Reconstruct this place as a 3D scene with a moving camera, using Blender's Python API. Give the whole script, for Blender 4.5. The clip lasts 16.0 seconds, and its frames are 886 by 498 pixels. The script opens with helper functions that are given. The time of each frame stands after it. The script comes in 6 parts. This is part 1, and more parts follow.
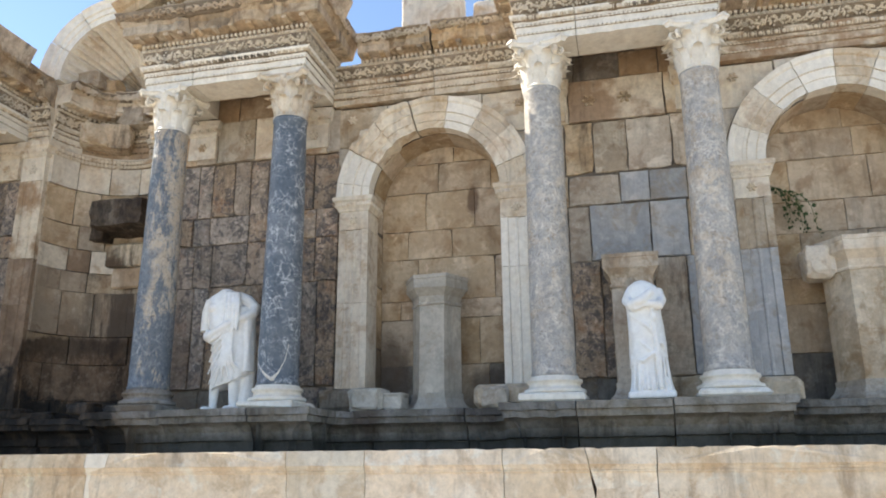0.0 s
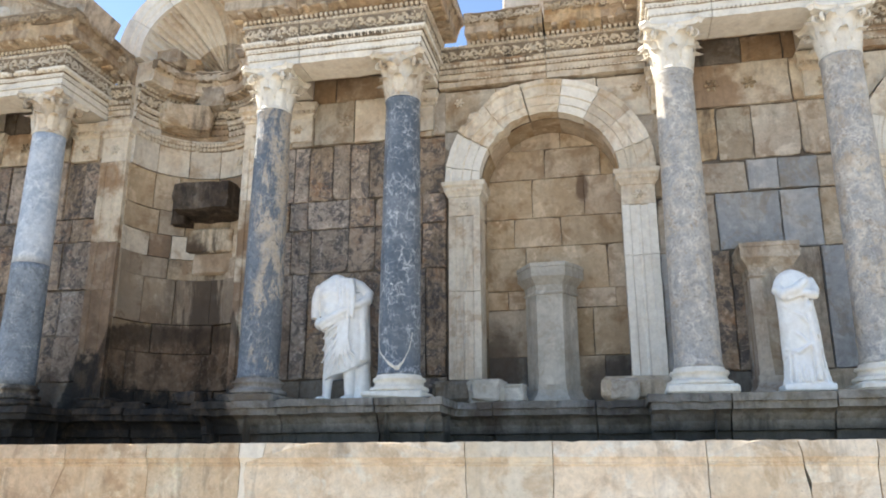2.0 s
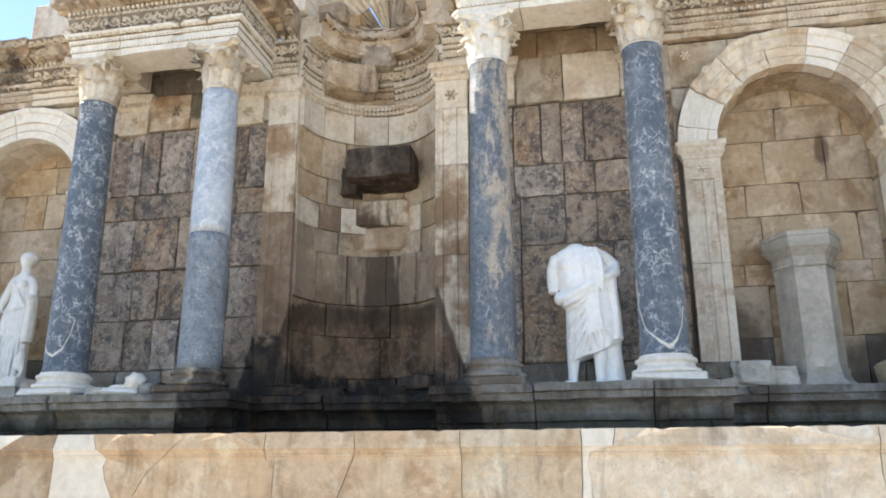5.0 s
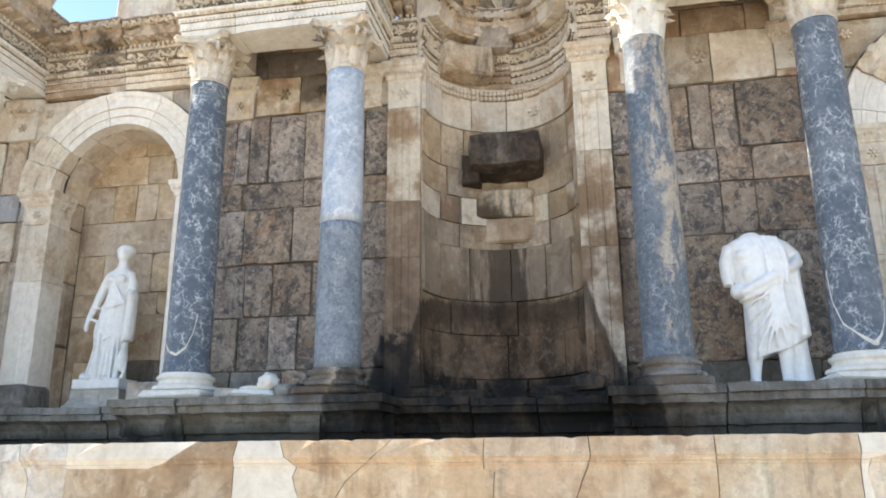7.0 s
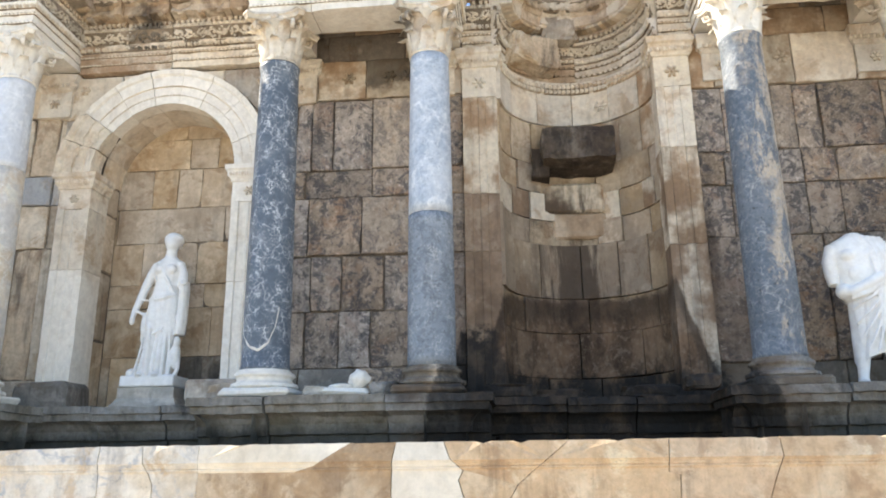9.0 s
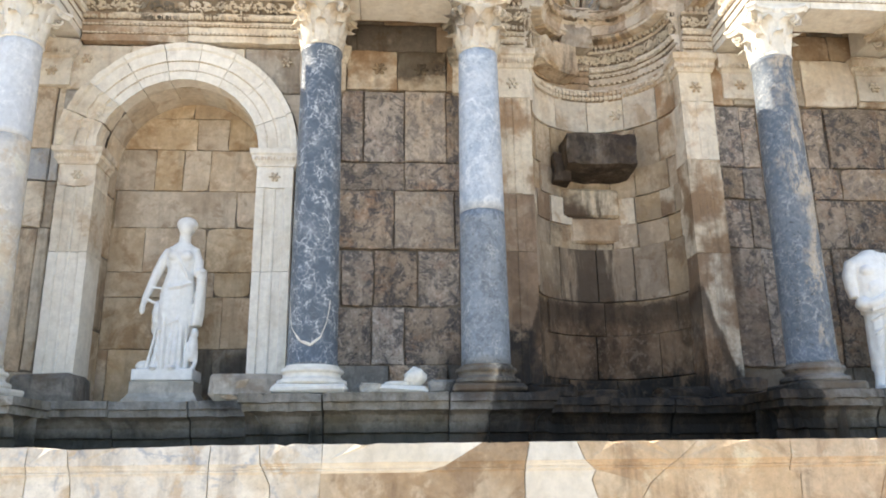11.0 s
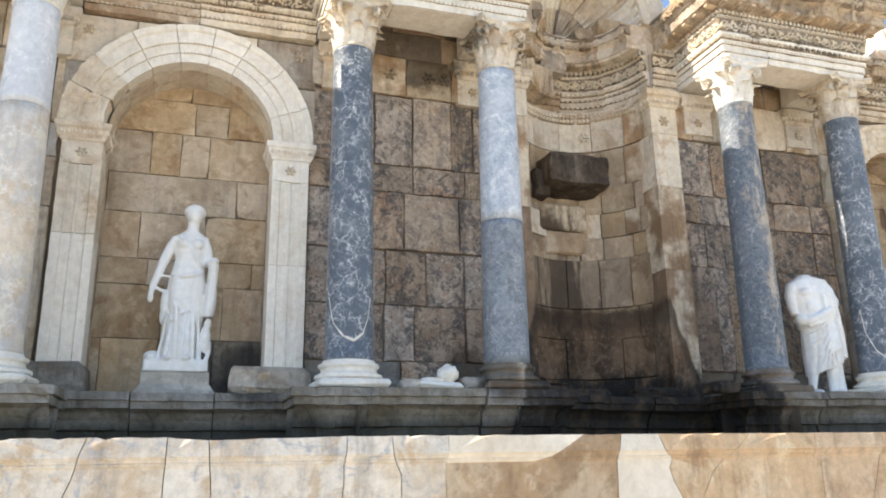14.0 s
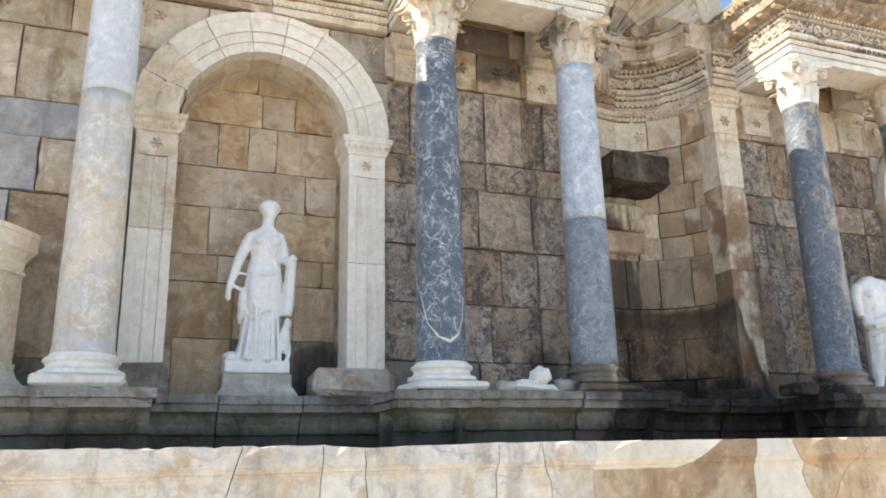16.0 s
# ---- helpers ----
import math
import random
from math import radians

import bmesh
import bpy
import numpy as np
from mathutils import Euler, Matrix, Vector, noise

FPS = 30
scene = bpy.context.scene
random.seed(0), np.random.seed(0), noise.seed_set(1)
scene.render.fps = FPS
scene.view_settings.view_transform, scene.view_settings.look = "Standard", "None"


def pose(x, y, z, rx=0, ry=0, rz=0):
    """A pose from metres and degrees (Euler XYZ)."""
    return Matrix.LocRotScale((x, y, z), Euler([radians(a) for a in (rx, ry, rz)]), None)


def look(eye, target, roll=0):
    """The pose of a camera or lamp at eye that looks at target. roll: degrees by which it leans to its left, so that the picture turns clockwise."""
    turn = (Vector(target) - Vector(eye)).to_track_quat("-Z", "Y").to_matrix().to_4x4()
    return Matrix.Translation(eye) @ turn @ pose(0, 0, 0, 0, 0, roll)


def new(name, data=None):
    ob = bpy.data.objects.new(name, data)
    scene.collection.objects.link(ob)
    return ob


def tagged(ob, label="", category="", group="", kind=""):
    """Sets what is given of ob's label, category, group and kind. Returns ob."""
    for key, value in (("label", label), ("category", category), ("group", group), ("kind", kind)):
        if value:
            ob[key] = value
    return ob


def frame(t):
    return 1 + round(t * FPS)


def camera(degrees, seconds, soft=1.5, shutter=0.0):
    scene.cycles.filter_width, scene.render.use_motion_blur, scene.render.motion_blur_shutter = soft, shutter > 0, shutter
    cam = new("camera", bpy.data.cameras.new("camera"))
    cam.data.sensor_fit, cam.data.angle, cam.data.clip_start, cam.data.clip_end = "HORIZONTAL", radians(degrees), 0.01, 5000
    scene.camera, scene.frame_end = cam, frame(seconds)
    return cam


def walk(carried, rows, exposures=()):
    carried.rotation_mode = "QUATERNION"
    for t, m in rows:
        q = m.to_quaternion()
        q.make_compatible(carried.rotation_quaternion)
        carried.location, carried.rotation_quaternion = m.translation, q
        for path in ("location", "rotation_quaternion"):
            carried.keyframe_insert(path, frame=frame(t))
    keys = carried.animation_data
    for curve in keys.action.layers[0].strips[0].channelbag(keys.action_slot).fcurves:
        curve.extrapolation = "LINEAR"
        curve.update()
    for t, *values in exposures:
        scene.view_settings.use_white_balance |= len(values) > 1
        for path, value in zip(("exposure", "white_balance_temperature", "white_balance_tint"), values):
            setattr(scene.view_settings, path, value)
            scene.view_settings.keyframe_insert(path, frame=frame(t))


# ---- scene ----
cam = camera(59.2, 16.0, soft=1.9)
METRES, EYE, TILT, LEAN, TURN = 13.0, 1.5, 0.0, 0.0, 13.6
ROWS = [
    (0.0, 0.0, 0.0, 0.0, 0.11, 15.53, 0.41),
    (0.5, -0.0213, 0.0074, -0.0006, -0.32, 15.4, 0.19),
    (1.0, -0.0533, 0.0117, -0.0014, -0.77, 15.42, 0.02),
    (1.5, -0.0865, 0.0169, -0.0025, -1.07, 15.47, 0.01),
    (2.0, -0.1215, 0.0274, -0.0036, -1.37, 15.44, 0.03),
    (2.5, -0.157, 0.0384, -0.006, -1.53, 15.54, 0.01),
    (3.0, -0.1885, 0.0519, -0.0062, -1.57, 15.51, 0.04),
    (3.5, -0.2202, 0.0676, -0.0078, -1.65, 15.49, 0.11),
    (4.0, -0.2549, 0.0817, -0.0079, -1.83, 15.55, 0.14),
    (4.5, -0.2888, 0.0998, -0.0104, -1.9, 15.6, 0.16),
    (5.0, -0.3214, 0.1167, -0.0096, -1.94, 15.58, 0.18),
    (7.5, -0.4749, 0.1765, -0.0047, -3.02, 15.86, 0.51),
    (8.0, -0.5063, 0.1835, -0.0037, -4.75, 15.86, 0.55),
    (8.5, -0.5354, 0.1941, -0.004, -6.07, 15.77, 0.62),
    (9.0, -0.5661, 0.2025, -0.0039, -7.79, 15.76, 0.65),
    (9.5, -0.5997, 0.2109, -0.0011, -10.91, 15.73, 0.6),
    (10.0, -0.632, 0.2234, -0.0008, -13.48, 15.6, 0.64),
    (12.5, -0.781, 0.2541, -0.0039, -23.6, 15.47, 0.89),
    (13.0, -0.8064, 0.2601, -0.0027, -25.78, 15.38, 0.96),
    (13.5, -0.8326, 0.2649, -0.0023, -27.91, 15.34, 0.97),
    (14.0, -0.8533, 0.2731, -0.0034, -31.47, 15.18, 0.97),
    (14.5, -0.874, 0.2808, -0.0018, -34.67, 15.13, 1.02),
    (15.0, -0.8968, 0.2933, 0.0024, -36.25, 15.07, 0.93),
    (15.5, -0.9133, 0.3136, 0.002, -36.88, 14.91, 0.91),
    (16.0, -0.9227, 0.3353, 0.0026, -34.07, 15.0, 1.2),
]
walk(cam, [(t, pose(0, 0, EYE, TILT, LEAN, TURN) @ pose(METRES * x, METRES * y, METRES * z, 90 + pitch, roll, yaw)) for t, x, y, z, yaw, pitch, roll in ROWS],
     exposures=[(0.0, 0.99, 6950, 10), (2.0, 1.11, 6900, 10), (3.5, 1.23, 6850, 10), (5.0, 1.27, 6850, 10), (8.0, 1.41, 6900, 10), (12.5, 1.40, 7150, 11), (14.5, 1.25, 7150, 11), (16.0, 1.24, 7150, 11)])

# daylight: the sun stands low to the west, almost along the facade and slightly behind it
SUN_EL, SUN_AZ = 41.0, 9.0
sun_dir = Vector((-math.cos(radians(SUN_EL)) * math.cos(radians(SUN_AZ)), math.cos(radians(SUN_EL)) * math.sin(radians(SUN_AZ)), math.sin(radians(SUN_EL))))
world = bpy.data.worlds.new("sky")
world.use_nodes = True
scene.world = world
sky = world.node_tree.nodes.new("ShaderNodeTexSky")
sky.sky_type, sky.sun_disc = "NISHITA", False
sky.sun_elevation, sky.sun_rotation = radians(SUN_EL), radians(-90 + SUN_AZ)
sky.altitude, sky.air_density, sky.dust_density, sky.ozone_density = 1500, 1.0, 0.15, 2.0
background = world.node_tree.nodes["Background"]
background.inputs["Strength"].default_value = 0.15
world.node_tree.links.new(sky.outputs[0], background.inputs[0])
sun = new("sun", bpy.data.lights.new("sun", "SUN"))
sun.data.energy, sun.data.angle, sun.data.color = 5.0, radians(0.53), (1.0, 0.94, 0.84)
sun.matrix_world = look(sun_dir * 60, (0, 0, 0))


# ---- materials ----
def graph(name):
    m = bpy.data.materials.new(name)
    m.use_nodes = True
    tree = m.node_tree
    return m, tree, tree.nodes["Principled BSDF"]


def add(tree, kind, **values):
    n = tree.nodes.new(kind)
    for k, v in values.items():
        n.inputs[k.replace("_", " ")].default_value = v
    return n


def mixed(tree, fac, a, b, blend="MIX"):
    n = tree.nodes.new("ShaderNodeMix")
    n.data_type, n.blend_type = "RGBA", blend
    for socket, v in ((0, fac), (6, a), (7, b)):
        if isinstance(v, (int, float)):
            n.inputs[socket].default_value = v
        elif isinstance(v, tuple):
            n.inputs[socket].default_value = (*v, 1)
        else:
            tree.links.new(v, n.inputs[socket])
    return n.outputs[2]


def ramp(tree, value, lo, hi):
    n = tree.nodes.new("ShaderNodeMapRange")
    n.interpolation_type = "SMOOTHSTEP"
    n.inputs[1].default_value, n.inputs[2].default_value = lo, hi
    tree.links.new(value, n.inputs[0])
    return n.outputs[0]


def calc(tree, op, a, b=0.0, c=0.0):
    n = tree.nodes.new("ShaderNodeMath")
    n.operation = op
    for i, v in enumerate((a, b, c)):
        if isinstance(v, (int, float)):
            n.inputs[i].default_value = v
        else:
            tree.links.new(v, n.inputs[i])
    return n.outputs[0]


def stone(name, base, second, dark, scale=1.0, patch=0.5, grime=0.5, vary=0.3, rough=0.8, bump=0.35, veins=None, breccia=None, wet=False, island=False, rust=None, algae_shade=False, swirl=0.7, soot=0.0, lean=None, smoke=()):
    """Weathered stone. base, second: its two body colours in patches; dark: the colour of the grime in its pores and runs;
    vary: how far block differs from block; veins: (colour, cells per metre, width); breccia: (colour, colour); wet: the black
    water stain of the central niche."""
    m, t, bsdf = graph(name)
    geo = t.nodes.new("ShaderNodeNewGeometry")
    info = t.nodes.new("ShaderNodeObjectInfo")
    shift = t.nodes.new("ShaderNodeVectorMath")
    shift.operation = "MULTIPLY_ADD"
    spread = t.nodes.new("ShaderNodeCombineXYZ")
    chance = geo.outputs["Random Per Island"] if island else info.outputs["Random"]
    for i in range(3):
        t.links.new(chance, spread.inputs[i])
    t.links.new(spread.outputs[0], shift.inputs[0])
    shift.inputs[1].default_value = (37.0, 91.0, 53.0)
    t.links.new(geo.outputs["Position"], shift.inputs[2])
    place = shift.outputs[0]

    def cloud(size, detail=6.0, rough_=0.6, where=place, distort=0.0):
        n = add(t, "ShaderNodeTexNoise", Scale=size * scale, Detail=detail, Roughness=rough_, Distortion=distort)
        t.links.new(where, n.inputs["Vector"])
        return n.outputs[0]

    broad, mid, fine = cloud(1.7, 5), cloud(7.0, 8, 0.65), cloud(48.0, 6, 0.7)
    colour = mixed(t, ramp(t, broad, 0.62 - 0.3 * patch, 0.78 - 0.3 * patch), base, second)
    colour = mixed(t, calc(t, "MULTIPLY", ramp(t, mid, 0.45, 0.75), 0.55), colour, second)
    if rust:
        bloom = cloud(3.1, 9, 0.7, place, 0.5)
        colour = mixed(t, calc(t, "MULTIPLY", ramp(t, bloom, 0.50, 0.62), 0.7), colour, rust)
        bleach = cloud(4.4, 8, 0.68, place, 0.4)
        colour = mixed(t, calc(t, "MULTIPLY", ramp(t, bleach, 0.54, 0.66), 0.5), colour, tuple(min(0.8, 1.25 * c + 0.04) for c in second))
    if breccia:
        clots = cloud(5.5, 12, 0.8, place, swirl)
        flecks = cloud(21.0, 10, 0.75, place, swirl)
        amount = calc(t, "MULTIPLY", ramp(t, clots, 0.49, 0.55), 0.9)
        if lean is not None:
            # the weathered skin keeps to the east side of the shaft
            where = t.nodes.new("ShaderNodeSeparateXYZ")
            t.links.new(geo.outputs["Position"], where.inputs[0])
            edge_ = calc(t, "MULTIPLY_ADD", calc(t, "SUBTRACT", cloud(2.2, 8, 0.7), 0.5), 1.1, where.outputs[0])
            tall = t.nodes.new("ShaderNodeMapping")
            tall.inputs["Scale"].default_value = (1.5, 1.5, 0.55)
            t.links.new(place, tall.inputs["Vector"])
            skin = calc(t, "MULTIPLY_ADD", ramp(t, where.outputs[2], 2.9, 3.7), 0.10, cloud(3.0, 14, 0.78, tall.outputs[0], 0.2))
            amount = calc(t, "MULTIPLY", ramp(t, edge_, lean - 0.10, lean + 0.12), calc(t, "MULTIPLY_ADD", ramp(t, skin, 0.55, 0.60), 0.85, 0.05))
        colour = mixed(t, amount, colour, breccia[0])
        colour = mixed(t, calc(t, "MULTIPLY", ramp(t, flecks, 0.54, 0.60), 0.75), colour, breccia[1])
        colour = mixed(t, calc(t, "MULTIPLY", calc(t, "SUBTRACT", 1.0, ramp(t, flecks, 0.36, 0.44)), 0.78), colour, dark)
    if veins:
        for k, (size, wide) in enumerate(((veins[1], veins[2]), (veins[1] * 2.3, veins[2] * 0.9), (veins[1] * 0.35, veins[2] * 0.45))):
            edge = t.nodes.new("ShaderNodeTexVoronoi")
            edge.feature = "DISTANCE_TO_EDGE"
            edge.inputs["Scale"].default_value = size
            warp = t.nodes.new("ShaderNodeVectorMath")
            warp.operation = "MULTIPLY_ADD"
            curl = add(t, "ShaderNodeTexNoise", Scale=size * 0.9, Detail=5.0, Roughness=0.65)
            t.links.new(place, curl.inputs["Vector"])
            t.links.new(curl.outputs[1], warp.inputs[0])
            warp.inputs[1].default_value = (0.9 / size * 1.6, 0.9 / size * 1.6, 2.2 / size)
            t.links.new(place, warp.inputs[2])
            t.links.new(warp.outputs[0], edge.inputs["Vector"])
            line = calc(t, "SUBTRACT", 1.0, ramp(t, edge.outputs["Distance"], 0.0, wide))
            colour = mixed(t, calc(t, "MULTIPLY", calc(t, "MULTIPLY", line, ramp(t, mid, 0.38, 0.6)), 0.9 - 0.3 * k), colour, veins[0])
    if soot:
        lichen = cloud(1.25, 9, 0.68, place, 0.3)
        colour = mixed(t, calc(t, "MULTIPLY", ramp(t, lichen, 0.54, 0.64), soot), colour, (0.065, 0.055, 0.047))
    streak_way = t.nodes.new("ShaderNodeMapping")
    streak_way.inputs["Scale"].default_value = (3.2, 3.2, 0.5)
    t.links.new(place, streak_way.inputs["Vector"])
    runs = cloud(1.6, 6, 0.65, streak_way.outputs[0])
    colour = mixed(t, calc(t, "MULTIPLY", ramp(t, runs, 0.52, 0.75), 0.75 * grime), colour, dark)
    weep_way = t.nodes.new("ShaderNodeMapping")
    weep_way.inputs["Scale"].default_value = (2.6, 2.6, 0.34)
    t.links.new(geo.outputs["Position"], weep_way.inputs["Vector"])
    weep = cloud(1.3, 8, 0.7, weep_way.outputs[0])
    colour = mixed(t, calc(t, "MULTIPLY", ramp(t, weep, 0.54, 0.68), 0.7 * grime), colour, dark)
    for cx, cz, rx, rz in smoke:
        spot = t.nodes.new("ShaderNodeSeparateXYZ")
        t.links.new(geo.outputs["Position"], spot.inputs[0])
        u = calc(t, "DIVIDE", calc(t, "SUBTRACT", spot.outputs[0], cx), rx)
        w = calc(t, "DIVIDE", calc(t, "SUBTRACT", spot.outputs[2], cz), rz)
        reach = calc(t, "SQRT", calc(t, "ADD", calc(t, "MULTIPLY", u, u), calc(t, "MULTIPLY", w, w)))
        reach = calc(t, "MULTIPLY_ADD", calc(t, "SUBTRACT", cloud(5.0, 8, 0.7), 0.5), 1.6, reach)
        colour = mixed(t, calc(t, "MULTIPLY", calc(t, "SUBTRACT", 1.0, ramp(t, reach, 0.5, 1.1)), 0.8), colour, (0.05, 0.04, 0.032))
    pores = ramp(t, fine, 0.6, 0.72)
    colour = mixed(t, calc(t, "MULTIPLY", pores, 0.55 * grime), colour, dark)
    pit = add(t, "ShaderNodeTexVoronoi", Scale=34.0 * scale)
    t.links.new(place, pit.inputs["Vector"])
    holes = calc(t, "MULTIPLY", calc(t, "SUBTRACT", 1.0, ramp(t, pit.outputs["Distance"], 0.10, 0.26)), ramp(t, mid, 0.52, 0.66))
    colour = mixed(t, calc(t, "MULTIPLY", holes, 0.6 * min(1.0, grime + 0.1)), colour, dark)
    mottle = cloud(15.0, 10, 0.75)
    grey = t.nodes.new("ShaderNodeCombineColor")
    for i in range(3):
        t.links.new(calc(t, "MULTIPLY_ADD", ramp(t, mottle, 0.3, 0.7), 0.12 + 0.26 * grime, 0.95 - 0.16 * grime), grey.inputs[i])
    colour = mixed(t, 1.0, colour, grey.outputs[0], "MULTIPLY")
    tint = t.nodes.new("ShaderNodeHueSaturation")
    t.links.new(colour, tint.inputs["Color"])
    t.links.new(calc(t, "MULTIPLY_ADD", chance, vary, 1.0 - vary * 0.5), tint.inputs["Value"])
    other = calc(t, "FRACT", calc(t, "MULTIPLY", chance, 17.3))
    t.links.new(calc(t, "MULTIPLY_ADD", other, vary * 1.3, 1.0 - vary * 0.65), tint.inputs["Saturation"])
    colour = tint.outputs["Color"]
    if wet:
        axes = t.nodes.new("ShaderNodeSeparateXYZ")
        t.links.new(geo.outputs["Position"], axes.inputs[0])
        side = calc(t, "ABSOLUTE", calc(t, "ADD", axes.outputs[0], 7.03))
        ragged = add(t, "ShaderNodeTexNoise", Scale=4.5, Detail=9.0, Roughness=0.74)
        t.links.new(geo.outputs["Position"], ragged.inputs["Vector"])
        lift = calc(t, "MULTIPLY_ADD", ragged.outputs[0], 0.9, -0.45)
        height = calc(t, "SUBTRACT", lift, axes.outputs[2])
        west = calc(t, "MULTIPLY", calc(t, "SUBTRACT", 1.0, ramp(t, axes.outputs[0], -8.05, -7.85)), 0.42)
        east = calc(t, "MULTIPLY", ramp(t, axes.outputs[0], -6.22, -6.1), -0.12)
        outer = calc(t, "MAXIMUM", calc(t, "SUBTRACT", side, 0.86), 0.0)
        edge_fall = calc(t, "MULTIPLY", ramp(t, side, 1.3, 1.75), -1.3)
        black_top = calc(t, "ADD", calc(t, "ADD", height, calc(t, "ADD", west, east)), calc(t, "ADD", edge_fall, 2.42))
        brown_top = calc(t, "ADD", calc(t, "MULTIPLY_ADD", lift, -0.6, height), calc(t, "MULTIPLY_ADD", outer, -3.2, 3.30))
        haze = calc(t, "ADD", height, calc(t, "ADD", calc(t, "MULTIPLY", outer, -1.6), calc(t, "ADD", calc(t, "MULTIPLY", ramp(t, side, 1.5, 2.3), -2.0), 4.6)))
        drip = calc(t, "SUBTRACT", 1.0, ramp(t, calc(t, "ABSOLUTE", calc(t, "ADD", axes.outputs[0], 7.1)), 0.3, 0.7))
        drip = calc(t, "MULTIPLY", calc(t, "MULTIPLY", drip, ramp(t, haze, -0.2, 0.2)), ramp(t, weep, 0.40, 0.52))
        # Dark blots at set places; two sit in the east niche's lower corners.
        for cx, cz, rx, rz, tone in ((-1.87, 4.80, 0.10, 0.24, (0.10, 0.055, 0.035)), (-11.02, 2.35, 0.40, 0.42, (0.022, 0.02, 0.018)), (-8.78, 2.30, 0.26, 0.42, (0.015, 0.014, 0.014)), (-1.55, 2.3, 0.5, 0.5, (0.07, 0.055, 0.045)), (-2.95, 2.4, 0.3, 0.9, (0.10, 0.07, 0.05))):
            u = calc(t, "DIVIDE", calc(t, "SUBTRACT", axes.outputs[0], cx), rx)
            w = calc(t, "DIVIDE", calc(t, "SUBTRACT", axes.outputs[2], cz), rz)
            reach = calc(t, "SQRT", calc(t, "ADD", calc(t, "MULTIPLY", u, u), calc(t, "MULTIPLY", w, w)))
            inside = calc(t, "SUBTRACT", 1.0, ramp(t, calc(t, "ADD", reach, lift), 0.55, 1.05))
            colour = mixed(t, calc(t, "MULTIPLY", inside, 0.75), colour, tone)
        if algae_shade:
            # Dark low band: algae, with the shade under the mouldings put into the colour.
            line = calc(t, "SUBTRACT", 1.0, ramp(t, calc(t, "ADD", calc(t, "MULTIPLY", lift, 0.22), axes.outputs[2]), 1.74, 1.90))
            colour = mixed(t, calc(t, "MULTIPLY", line, 0.8), colour, (0.03, 0.034, 0.03))
        colour = mixed(t, calc(t, "MULTIPLY", ramp(t, haze, -0.6, 0.7), calc(t, "MULTIPLY_ADD", ramp(t, broad, 0.40, 0.6), 0.5, 0.1)), colour, (0.15, 0.098, 0.062))
        colour = mixed(t, calc(t, "MULTIPLY", drip, 0.85), colour, (0.065, 0.047, 0.034))
        scum = add(t, "ShaderNodeTexNoise", Scale=2.6, Detail=12.0, Roughness=0.72, Distortion=0.4)
        scum_way = t.nodes.new("ShaderNodeMapping")
        scum_way.inputs["Scale"].default_value = (1.6, 1.6, 0.8)
        t.links.new(geo.outputs["Position"], scum_way.inputs["Vector"])
        t.links.new(scum_way.outputs[0], scum.inputs["Vector"])
        damp = mixed(t, ramp(t, scum.outputs[0], 0.36, 0.66), (0.05, 0.028, 0.015), (0.23, 0.145, 0.088))
        damp = mixed(t, calc(t, "MULTIPLY", ramp(t, mottle, 0.5, 0.64), 0.5), damp, (0.32, 0.245, 0.18))
        tide = calc(t, "SUBTRACT", 1.0, ramp(t, calc(t, "ABSOLUTE", calc(t, "ADD", brown_top, -0.14)), 0.05, 0.26))
        damp = mixed(t, calc(t, "MULTIPLY", tide, 0.75), damp, (0.026, 0.017, 0.011))
        colour = mixed(t, calc(t, "MULTIPLY", ramp(t, brown_top, -0.05, 0.07), 0.88), colour, damp)
        colour = mixed(t, calc(t, "MULTIPLY", ramp(t, black_top, -0.06, 0.10), calc(t, "MULTIPLY_ADD", ramp(t, scum.outputs[0], 0.42, 0.62), -0.28, 0.95)), colour, (0.022, 0.02, 0.018))
    t.links.new(colour, bsdf.inputs["Base Color"])
    bsdf.inputs["Roughness"].default_value = rough
    bsdf.inputs["Specular IOR Level"].default_value = 0.3
    b1 = add(t, "ShaderNodeBump", Strength=min(1.0, bump * 1.4), Distance=0.03)
    t.links.new(calc(t, "ADD", mid, calc(t, "MULTIPLY", mottle, 0.6)), b1.inputs["Height"])
    b2 = add(t, "ShaderNodeBump", Strength=bump * 0.8, Distance=0.004)
    t.links.new(calc(t, "SUBTRACT", fine, calc(t, "MULTIPLY", holes, 0.8)), b2.inputs["Height"])
    t.links.new(b1.outputs[0], b2.inputs["Normal"])
    t.links.new(b2.outputs[0], bsdf.inputs["Normal"])
    return m


SMOKE = ((-9.2, 5.92, 0.50, 0.34), (0.42, 6.25, 0.34, 0.22), (-12.05, 6.42, 0.26, 0.42), (-4.4, 6.3, 0.5, 0.2))
LIME = stone("limestone", (0.49, 0.40, 0.30), (0.60, 0.53, 0.43), (0.12, 0.09, 0.065), patch=0.55, grime=0.62, vary=0.36, bump=0.6, rust=(0.34, 0.235, 0.15), soot=0.25, smoke=SMOKE)
NICHE = stone("niche_limestone", (0.46, 0.35, 0.235), (0.59, 0.48, 0.35), (0.12, 0.085, 0.055), patch=0.5, grime=0.45, vary=0.26, bump=0.45, wet=True, rust=(0.33, 0.215, 0.125))
PALE = stone("pale_carved_limestone", (0.74, 0.66, 0.54), (0.65, 0.54, 0.41), (0.14, 0.105, 0.08), patch=0.5, grime=0.42, vary=0.2, bump=0.5, rust=(0.50, 0.36, 0.23), soot=0.12, smoke=SMOKE)
